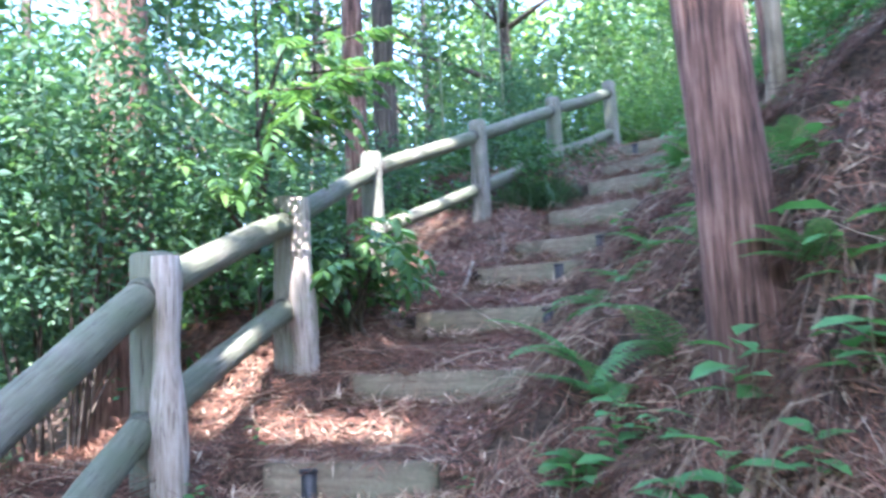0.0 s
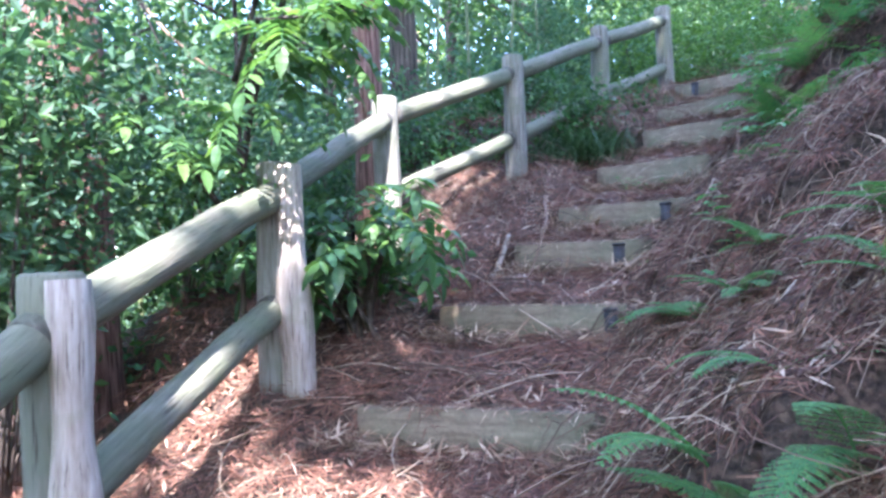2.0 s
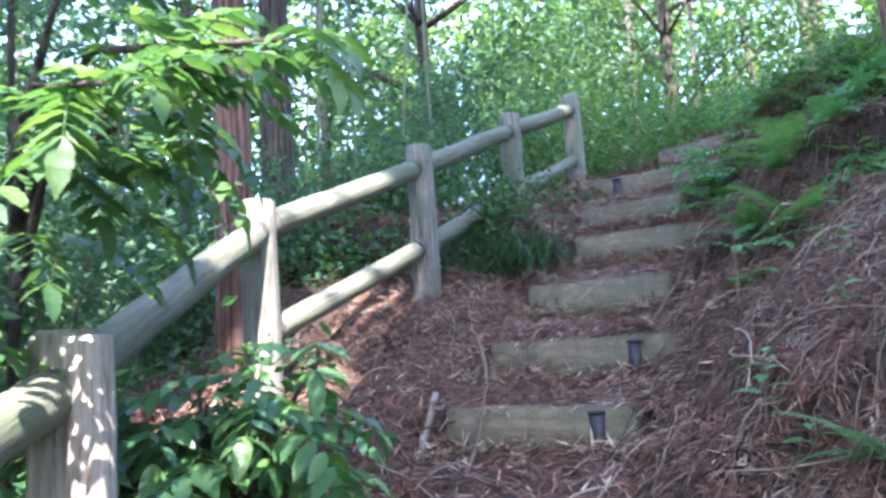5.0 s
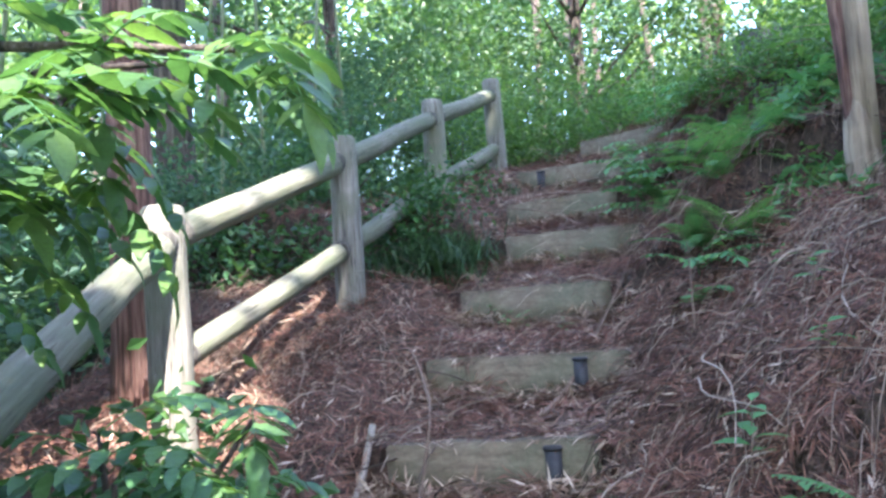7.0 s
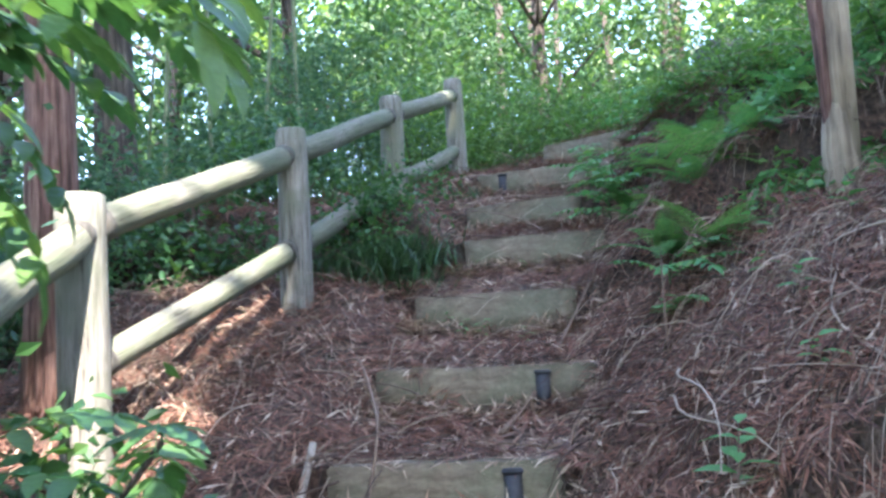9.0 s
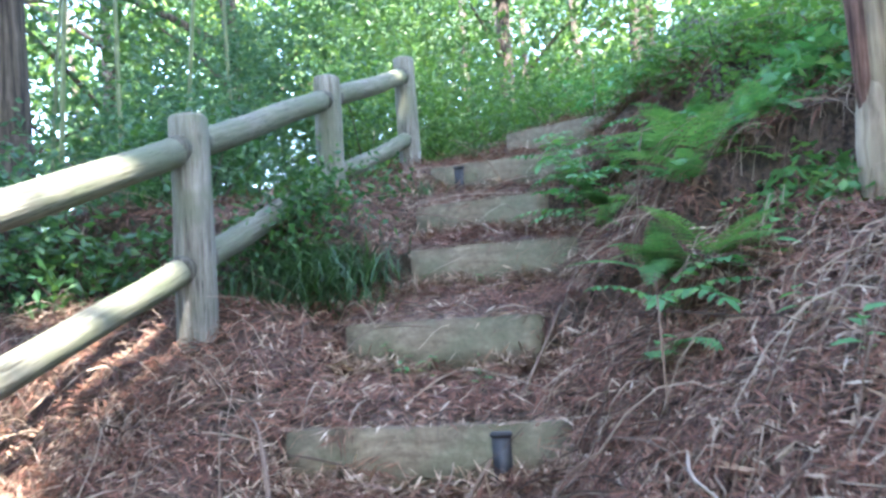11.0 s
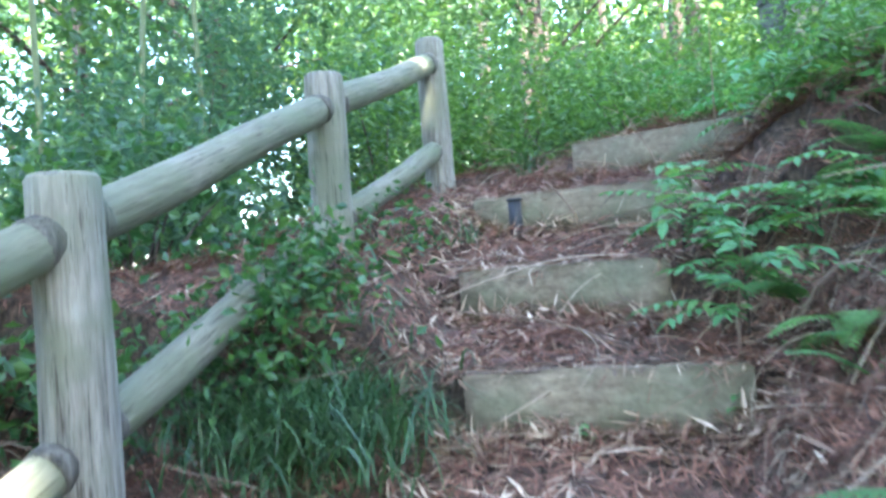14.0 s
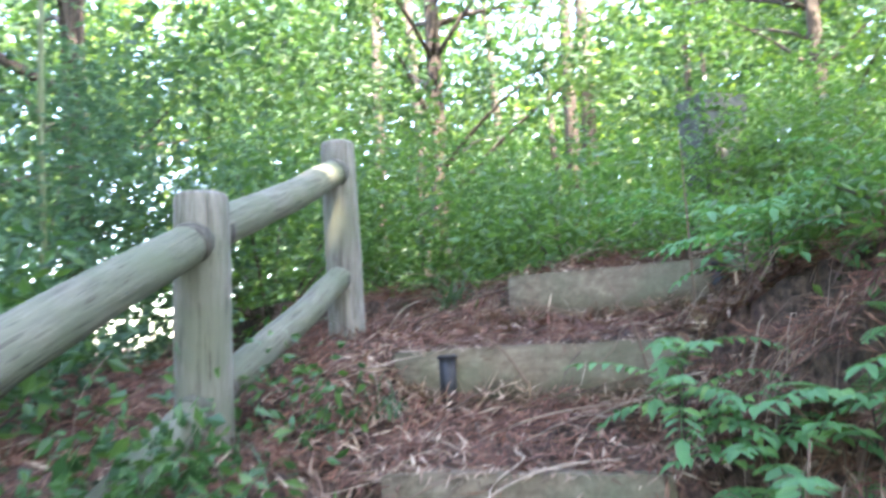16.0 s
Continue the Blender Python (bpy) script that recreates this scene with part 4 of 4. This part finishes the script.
def tussock(x, y, count, length, radius, seed, label="dark green grass tussock beside the steps"):
    """Many narrow blades that arch outwards."""
    rng = np.random.default_rng(seed)
    vs, fs = [], []
    for k in range(count):
        az = rng.uniform(0, 6.28)
        t, p, way = arc(length * rng.uniform(0.5, 1.15), az, rng.uniform(0.6, 1.4), rng.uniform(1.2, 2.6), 6)
        o = rng.normal(size=2) * radius
        side = np.array([-math.sin(az), math.cos(az), 0])
        w = 0.0032 * (1 - t[:, None] ** 2) + 0.0006
        gz = ground(x + o[0], y + o[1]) - ground(x, y) if k % 4 == 0 else -0.01
        q = p + np.array([o[0], o[1], gz])
        v = np.concatenate([q + side * w, q - side * w])
        i = np.arange(5)
        f = np.concatenate([np.stack([i, i + 1, i + 7], 1), np.stack([i, i + 7, i + 6], 1)])
        vs.append(v)
        fs.append(f)
    ob = mesh_np("grass_tussock", *join(list(zip(vs, fs))), GRASS)
    ob.location = (x, y, ground(x, y))
    return tagged(ob, label, "grass", kind="stuff")


tussock(0.84, 7.06, 620, 0.33, 0.14, 1)
tussock(0.87, 7.12, 320, 0.30, 0.12, 2)
tussock(0.62, 7.2, 320, 0.34, 0.12, 3)
tussock(0.78, 6.98, 260, 0.30, 0.12, 6)
tussock(2.22, 8.72, 60, 0.34, 0.03, 4, "bright grass clump at the end of the top step")
tussock(1.55, 8.0, 50, 0.2, 0.06, 5)
for _k, (_x, _y, _z, _rr, _m) in enumerate([(0.66, 7.28, 2.62, 0.26, 1000), (0.78, 7.4, 2.78, 0.18, 600), (0.88, 7.55, 2.70, 0.24, 460), (0.35, 7.35, 2.50, 0.28, 380), (1.25, 7.95, 2.95, 0.16, 220)]):
    bush("trailing_shrub", _x, _y, _z, _rr, _rr, 0.16, _m, SHINY, (0.05, 0.028), "low green shrub growing through the fence rails", 600 + _k, stems=6, spread=0.09, group="shrubs in the fence")
# dark bush at the base of the shrub, and green fringe behind the fence
for _k, (_x, _y, _h, _rr, _m) in enumerate([(-0.5, 5.1, 0.35, 0.28, 700), (-2.9, 3.0, 0.3, 0.35, 800), (-1.9, 4.7, 0.5, 0.3, 700), (-1.6, 5.2, 0.8, 0.4, 1300), (-1.3, 7.3, 0.5, 0.4, 1000), (-0.3, 7.7, 0.5, 0.4, 1100), (0.2, 8.2, 0.5, 0.4, 1100)]):
    bush("understory_shrub", _x, _y, ground(_x, _y) + _h * 0.6, _rr, _rr, _h * 0.6, _m, SHINY, (0.075, 0.04), "dark leafy understory shrub beside the fence", 620 + _k, spread=0.12, group="understory shrubs")

# low leafy cover on the crest of the bank
_r = np.random.default_rng(660)
_p = _r.uniform((1.75, 4.2), (6.0, 9.4), (60000, 2))
_, _d = along(_p)
_h = waves(_p, 3.0, 41) + 0.5 * waves(_p, 9.0, 42)
_ok = (_d > 0.95 + 0.55 * (1 - smooth(5.0, 5.8, _p[:, 1])) + 0.8 * (1 - smooth(4.0, 4.8, _p[:, 1])) + 0.35 * waves(_p, 5.0, 43)) & (_h + _r.normal(size=len(_p)) * 0.15 > -0.55)
_p, _h = _p[_ok], _h[_ok]
_c = np.column_stack([_p, height(_p) + _r.uniform(0.01, 0.06, len(_p)) + np.clip(_h, 0, 1) * _r.uniform(0, 0.28, len(_p))])
tagged(mesh_np("ground_cover", *leaf_cloud(_r, _c, 0.075, 0.034, 0.55, 0.2), FERN), "low green leafy cover on the crest of the bank", "ground cover", kind="stuff")

# stone marker at the top
_g = ground(5.05, 9.75)
mk = thing("marker_stone", (5.05, 9.75, _g), "weathered grey square marker post among bushes", "marker")
bm = bmesh.new()
box(bm, Vector((0.99, -0.14, 0)), Vector((0.14, 0.99, 0)), Vector((0, 0, 1)), 0.40, 0.34, 4.66 - _g + 0.2, (0, 0, (4.66 - _g) / 2 - 0.1), 0.02)
part("shaft", bm, CONCRETE, mk, smooth=False)
bm = bmesh.new()
box(bm, Vector((0.99, -0.14, 0)), Vector((0.14, 0.99, 0)), Vector((0, 0, 1)), 0.42, 0.36, 0.14, (0, 0, 4.72 - _g), 0.015)
worn(bm, 0.004, 9, 3)
part("cap", bm, CONCRETE, mk, smooth=False)

# thin bamboo stems beyond the fence
for _k, (_x, _y, _ln) in enumerate([(-0.6, 8.6, 0.02), (-0.25, 8.9, -0.03), (0.1, 9.2, 0.05), (-1.2, 8.2, 0.04), (-1.5, 8.8, -0.02), (-0.9, 9.6, 0.03), (0.5, 9.7, -0.04), (-2.1, 7.9, 0.03), (-1.6, 6.7, 0.05), (-2.4, 6.1, -0.02)]):
    _g = ground(_x, _y)
    bm_thing = thing("bamboo_stem", (_x, _y, _g), "thin green bamboo stem in the thicket", "bamboo", "bamboo stems")
    bm = bmesh.new()
    _pts, _rad = [], []
    for _j in range(40):
        _z = _j * 0.13
        _pts.append((_ln * _z + 0.01 * _z * _z, 0.02 * _z, _z - 0.1))
        _rad.append((0.018 - 0.0022 * _z) * (1.12 if _j % 3 == 0 else 1.0))
    tube(bm, _pts, [max(q, 0.003) for q in _rad], 8)
    part("culm", bm, BAMBOO, bm_thing)

# ---- litter ----


def scatter(rng, n, lo, hi):
    """Points about the path between two distances to its side, with the ground's height and slope."""
    p = rng.uniform((-2.6, 1.6), (4.2, 10.2), (n, 2))
    _, d = along(p)
    p = p[(d > lo) & (d < hi)]
    z = height(p)
    e = 0.03
    gx = (height(p + np.array([e, 0])) - z) / e
    gy = (height(p + np.array([0, e])) - z) / e
    nrm = unit(np.column_stack([-np.clip(gx, -1.5, 1.5), -np.clip(gy, -1.5, 1.5), np.ones(len(p))]))
    return np.column_stack([p, z]), nrm


def lying(rng, pos, nrm, lift, tilt):
    """A base a little over the ground and a way along it."""
    w = rng.normal(size=pos.shape)
    w = unit(w - nrm * np.sum(w * nrm, 1, keepdims=True)) + nrm * rng.normal(size=(len(pos), 1)) * tilt
    return pos + nrm * rng.uniform(0.002, lift, (len(pos), 1)), unit(w)


_r = np.random.default_rng(900)
_pos, _nrm = scatter(_r, 200000, -2.2, 3.2)
_more = scatter(_r, 110000, 0.5, 2.4)
_pos, _nrm = np.concatenate([_pos, _more[0]]), np.concatenate([_nrm, _more[1]])
_b, _w = lying(_r, _pos, _nrm, 0.028, 0.30)
_n = len(_b)
tagged(mesh_np("needle_litter", *blades(_b, _w, unit(np.cross(_w, _nrm)), _r.uniform(0.04, 0.14, _n), _r.uniform(0.003, 0.008, _n), 0.2, 0.05), NEEDLES), "reddish brown cedar needles strewn over the steps and bank", "litter", kind="stuff")
_pos, _nrm = scatter(_r, 60000, -1.6, 2.4)
_keep = waves(_pos[:, :2], 3.0, 31) + _r.normal(size=len(_pos)) * 0.25 > 0.0
_more = scatter(_r, 42000, 0.4, 2.4)
_pos, _nrm = np.concatenate([_pos[_keep], _more[0]]), np.concatenate([_nrm[_keep], _more[1]])
_b, _w = lying(_r, _pos, _nrm, 0.035, 0.22)
_n = len(_b)
tagged(mesh_np("dry_leaf_litter", *blades(_b, _w, unit(np.cross(_w, _nrm)), _r.uniform(0.035, 0.12, _n), _r.uniform(0.005, 0.014, _n), 0.22, 0.05), DRY), "pale dry bamboo leaves and chips on the treads", "litter", kind="stuff")

# drift of litter against the foot of each timber
_pieces = []
for (_l, _q, _z), _d, _m in zip(STEPS, _D, _N):
    _k = 800
    _u = np.clip(_r.normal(size=_k) * 0.08 + _r.choice([-0.04, 0.1, 0.35, 0.7, 0.92, 1.04], _k), -0.15, 1.15)[:, None]
    _p = np.array(_l) + (np.array(_q) - np.array(_l)) * _u - _m * _r.uniform(0.075, 0.2, (_k, 1)) ** 1.0
    _b = np.column_stack([_p, height(_p) + _r.uniform(0.0, 0.06, _k)])
    _w = unit(np.column_stack([_d[0] * _r.normal(size=_k) + _m[0] * 0.4, _d[1] * _r.normal(size=_k) + _m[1] * 0.4, _r.uniform(-0.1, 0.5, _k)]))
    _pieces.append(blades(_b, _w, unit(np.cross(_w, np.array([0.2, 0.1, 1.0]) + _r.normal(size=(_k, 3)) * 0.4)), _r.uniform(0.04, 0.12, _k), _r.uniform(0.004, 0.014, _k), 0.2, 0.05))
for (_l, _q, _z), _d, _m in zip(STEPS, _D, _N):
    _k = 200
    _u = _r.uniform(-0.05, 1.05, _k)[:, None]
    _p = np.array(_l) + (np.array(_q) - np.array(_l)) * _u - _m * _r.uniform(-0.02, 0.07, (_k, 1))
    _b = np.column_stack([_p, _z + _r.uniform(0.001, 0.016, _k)])
    _w = unit(np.column_stack([_d[0] * _r.normal(size=_k) - _m[0] * 0.5, _d[1] * _r.normal(size=_k) - _m[1] * 0.5, _r.uniform(-0.35, 0.12, _k)]))
    _pieces.append(blades(_b, _w, unit(np.cross(_w, np.array([0.2, 0.1, 1.0]) + _r.normal(size=(_k, 3)) * 0.3)), _r.uniform(0.03, 0.10, _k), _r.uniform(0.003, 0.010, _k), 0.2, 0.05))
tagged(mesh_np("drifted_litter", *join(_pieces), DRY), "dry leaves drifted against the step timbers", "litter", kind="stuff")

# fallen cedar sprays: brushes of needles along a bent twig
_pos, _nrm = scatter(_r, 4600, -2.0, 3.0)
_more = scatter(_r, 8500, 0.4, 2.4)
_keep = waves(_more[0][:, :2], 4.0, 77) > -0.12
_pos, _nrm = np.concatenate([_pos, _more[0][_keep]]), np.concatenate([_nrm, _more[1][_keep]])
_pieces = []
for _q, _m in zip(_pos, _nrm):
    _k = 26
    _az = _r.uniform(0, 6.28)
    _t = np.array([math.cos(_az), math.sin(_az), 0.0])
    _t = unit(_t - _m * (_t @ _m))
    _sd = np.cross(_m, _t)
    _ln = _r.uniform(0.10, 0.24)
    _u = np.linspace(0, 1, _k)[:, None]
    _base = _q + _t * _u * _ln + _m * (0.012 + 0.03 * np.sin(_u * 3.0)) + _sd * 0.03 * np.sin(_u * 2.5)
    _way = unit(_t * 0.9 + _sd * np.where(np.arange(_k)[:, None] % 2, 1, -1) * 0.55 + _m * _r.normal(size=(_k, 1)) * 0.35)
    _pieces.append(blades(_base, _way, unit(np.cross(_way, _m)), _r.uniform(0.04, 0.09, _k), _r.uniform(0.003, 0.006, _k), 0.2, 0.1))
tagged(mesh_np("cedar_spray_litter", *join(_pieces), NEEDLES), "fallen rust brown cedar sprays heaped on the slope", "litter", kind="stuff")

# dry twigs and stems
_bm = bmesh.new()
_pos, _nrm = scatter(_r, 1500, -1.8, 2.6)
for _q, _m in zip(_pos, _nrm):
    _q, _m = Vector(_q), Vector(_m)
    _t = Vector(_r.normal(size=3))
    _t = (_t - _m * _t.dot(_m)).normalized()
    _ln = _r.uniform(0.12, 0.5)
    _sd = _m.cross(_t)
    _c = _r.normal() * 0.25
    _h = _r.uniform(0.01, 0.05)
    _rad = _r.uniform(0.0015, 0.004)
    tube(_bm, [_q + _t * _ln * u + _sd * _c * _ln * (u * u) + _m * (0.006 + _h * math.sin(3.1 * u)) for u in (0, 0.2, 0.4, 0.6, 0.8, 1.0)], [_rad * (1.1 - 0.6 * u) for u in (0, 0.2, 0.4, 0.6, 0.8, 1.0)], 4, cap=False)
tagged(part("twig_litter", _bm, TWIG, None), "dry grey brown twigs lying in the litter", "litter", kind="stuff")

_bm = bmesh.new()
_pos, _nrm = scatter(_r, 1000, -0.9, 2.4)
for _q, _m in zip(_pos, _nrm):
    _q, _m = Vector(_q), Vector(_m)
    _t = Vector(_r.normal(size=3))
    _t = (_t - _m * _t.dot(_m)).normalized()
    _sd = _m.cross(_t)
    _ln, _c, _h, _rad, _ph = _r.uniform(0.3, 0.8), _r.normal() * 0.3, _r.uniform(0.02, 0.08), _r.uniform(0.0022, 0.005), _r.uniform(0, 6)
    tube(_bm, [_q + _t * _ln * u + _sd * (_c * _ln * u * u + 0.03 * math.sin(7 * u + _ph)) + _m * (0.008 + _h * math.sin(3.1 * u)) for u in (0, 0.12, 0.25, 0.37, 0.5, 0.62, 0.75, 0.87, 1.0)], [_rad * (1.1 - 0.7 * u / 8) for u in range(9)], 5, cap=False)
tagged(part("bank_twigs", _bm, TWIG, None), "long curling dead twigs tangled on the steps and bank", "litter", kind="stuff")

# dead grass stems that hang down the steep bank
_bm = bmesh.new()
_pos, _nrm = scatter(_r, 22000, 0.5, 3.0)
for _q, _m in zip(_pos, _nrm):
    _q, _m = Vector(_q), Vector(_m)
    _t = Vector((_m.x, _m.y, 0)).normalized() + Vector((_r.normal() * 0.35, _r.normal() * 0.35, 0))
    _ln = _r.uniform(0.15, 0.42)
    _rad = _r.uniform(0.001, 0.0024)
    _up = _r.uniform(0.2, 0.9)
    tube(_bm, [_q + _t * _ln * 0.55 * u + Vector((0, 0, _ln * (_up * u - 1.15 * u * u) + 0.01)) for u in (0, 0.25, 0.5, 0.75, 1.0)], [_rad] * 5, 3, cap=False)
tagged(part("dead_grass", _bm, TWIG, None), "dead straw stems hanging down the bank", "litter", kind="stuff")


# roots and long straws hanging down the cut of the bank
_bm = bmesh.new()
_pos, _nrm = scatter(_r, 7500, 0.5, 2.6)
_keep = waves(_pos[:, :2], 5.0, 51) + _r.normal(size=len(_pos)) * 0.2 > -0.08
_edge = scatter(_r, 8000, 0.40, 0.95)
_hump = scatter(_r, 60000, 0.3, 3.0)
_near = np.hypot(_hump[0][:, 0] - 1.5, _hump[0][:, 1] - 2.6) < 0.55
_pos, _nrm = np.concatenate([_pos[_keep], _edge[0], _hump[0][_near]]), np.concatenate([_nrm[_keep], _edge[1], _hump[1][_near]])
for _q, _m in zip(_pos, _nrm):
    _q, _m = Vector(_q), Vector(_m)
    _t = Vector((_m.x, _m.y, -0.9)).normalized() + Vector(_r.normal(size=3)) * 0.45
    _t = (_t - _m * _t.dot(_m)).normalized()
    _sd = _m.cross(_t)
    _ln, _c, _h, _ph = _r.uniform(0.15, 0.5), _r.normal() * 0.35, _r.uniform(0.015, 0.09), _r.uniform(0, 6.28)
    _rad = _r.uniform(0.0013, 0.0032)
    tube(_bm, [_q + _t * _ln * u + _sd * (_c * _ln * u * u + 0.018 * math.sin(8 * u + _ph)) + _m * (0.004 + _h * math.sin(3.1 * u)) for u in (0, 0.17, 0.33, 0.5, 0.67, 0.83, 1.0)], [_rad * (1.1 - 0.1 * u) for u in range(7)], 3, cap=False)
tagged(part("hanging_roots", _bm, ROOT, None), "tangle of dead roots and straws hanging down the bank", "litter", kind="stuff")

# straw and dead grass heaped behind the fence
_bm = bmesh.new()
for _k in range(1900):
    _x, _y = (_r.normal() * 0.38 - 0.25, _r.normal() * 0.32 + 6.45) if _k < 900 else (_r.normal() * 0.35 - 0.5, _r.normal() * 0.5 + 7.4)
    _q = Vector((_x, _y, ground(_x, _y)))
    _az, _ln = _r.uniform(0, 6.28), _r.uniform(0.15, 0.5)
    _t = Vector((math.cos(_az), math.sin(_az), 0))
    _up = _r.uniform(0.1, 1.0)
    _rad = _r.uniform(0.001, 0.003)
    tube(_bm, [_q + _t * _ln * 0.7 * u + Vector((0, 0, _ln * (_up * u - 0.95 * u * u) + 0.01)) for u in (0, 0.25, 0.5, 0.75, 1.0)], [_rad] * 5, 3, cap=False)
tagged(part("straw_heap", _bm, TWIG, None), "heap of dry straw behind the fence", "litter", kind="stuff")


def lone_twig(name, pts, r0, r1, label, mat=TWIG):
    """One stick or bent stem through the given points, rounded."""
    bm = bmesh.new()
    o = Vector(pts[0])
    v = [Vector(p) - o for p in pts]
    run = []
    for i in range(len(v) - 1):
        a, b, c, d = v[max(i - 1, 0)], v[i], v[i + 1], v[min(i + 2, len(v) - 1)]
        for k in range(5):
            t = k / 5
            run.append(0.5 * (2 * b + (c - a) * t + (2 * a - 5 * b + 4 * c - d) * t * t + (3 * b - a - 3 * c + d) * t ** 3))
    run.append(v[-1])
    n = len(run) - 1
    tube(bm, run, [r0 + (r1 - r0) * i / n for i in range(n + 1)], 8, r0 * 0.4)
    ob = part(name, bm, mat, None)
    ob.location = o
    return tagged(ob, label, "twig")


def on(x, y, h=0.0):
    return (x, y, ground(x, y) + h)


lone_twig("bent_stem", [on(0.30, 5.12, 0.02), on(0.36, 5.28, 0.06), (0.43, 5.42, 1.68), (0.45, 5.58, 1.76), (0.44, 5.85, 1.90), on(0.42, 6.2, 0.03)], 0.008, 0.004, "bent grey dead stem arching over a step")
lone_twig("split_stick", [on(0.13, 5.38, 0.0), (0.17, 5.44, ground(0.17, 5.44) + 0.05), (0.23, 5.54, ground(0.23, 5.54) + 0.07)], 0.014, 0.011, "pale split stick leaning on the step edge", STAKE)
lone_twig("fallen_branch", [on(0.85, 2.15, 0.03), on(1.05, 2.25, 0.05), on(1.3, 2.42, 0.06), on(1.6, 2.6, 0.05)], 0.014, 0.008, "brown fallen branch lying across the foot of the bank")
lone_twig("fallen_branch", [on(0.98, 2.12, 0.03), on(1.25, 2.14, 0.03), on(1.7, 2.2, 0.04)], 0.009, 0.006, "thin fallen branch lying on the bank")
lone_twig("root", [on(0.9, 5.55, 0.03), on(1.1, 5.75, 0.06), on(1.35, 5.95, 0.07), on(1.6, 6.2, 0.03)], 0.010, 0.005, "bare brown root across the litter")
lone_twig("root", [on(0.95, 5.15, 0.02), on(1.1, 5.35, 0.05), on(1.3, 5.45, 0.06), on(1.55, 5.75, 0.03)], 0.008, 0.004, "thin pale root curling over the bank")
lone_twig("dead_branch", [(-1.9, 5.2, 3.2), (-1.6, 5.1, 2.85), (-1.3, 5.0, 2.6), (-1.05, 4.9, 2.5)], 0.012, 0.003, "bare grey dead branch among the leaves")
lone_twig("dead_branch", [(-2.2, 5.8, 3.4), (-1.9, 5.6, 2.9), (-1.65, 5.4, 2.5)], 0.009, 0.003, "bare grey dead branch among the leaves")
for _x, _y, _dx, _dy, _h in ((1.95, 6.72, 0.08, 0.02, 0.42), (2.28, 7.45, -0.12, 0.12, 0.5), (1.9, 6.1, 0.1, 0.05, 0.45), (2.6, 7.6, 0.05, 0.05, 0.7), (1.45, 5.3, 0.06, 0.1, 0.4), (2.05, 7.75, -0.25, 0.2, 0.35)):
    lone_twig("dry_stalk", [on(_x, _y), (_x + _dx * 0.4, _y + _dy * 0.4, ground(_x, _y) + _h * 0.6), (_x + _dx, _y + _dy, ground(_x, _y) + _h)], 0.005, 0.002, "single dry upright stalk on the bank")
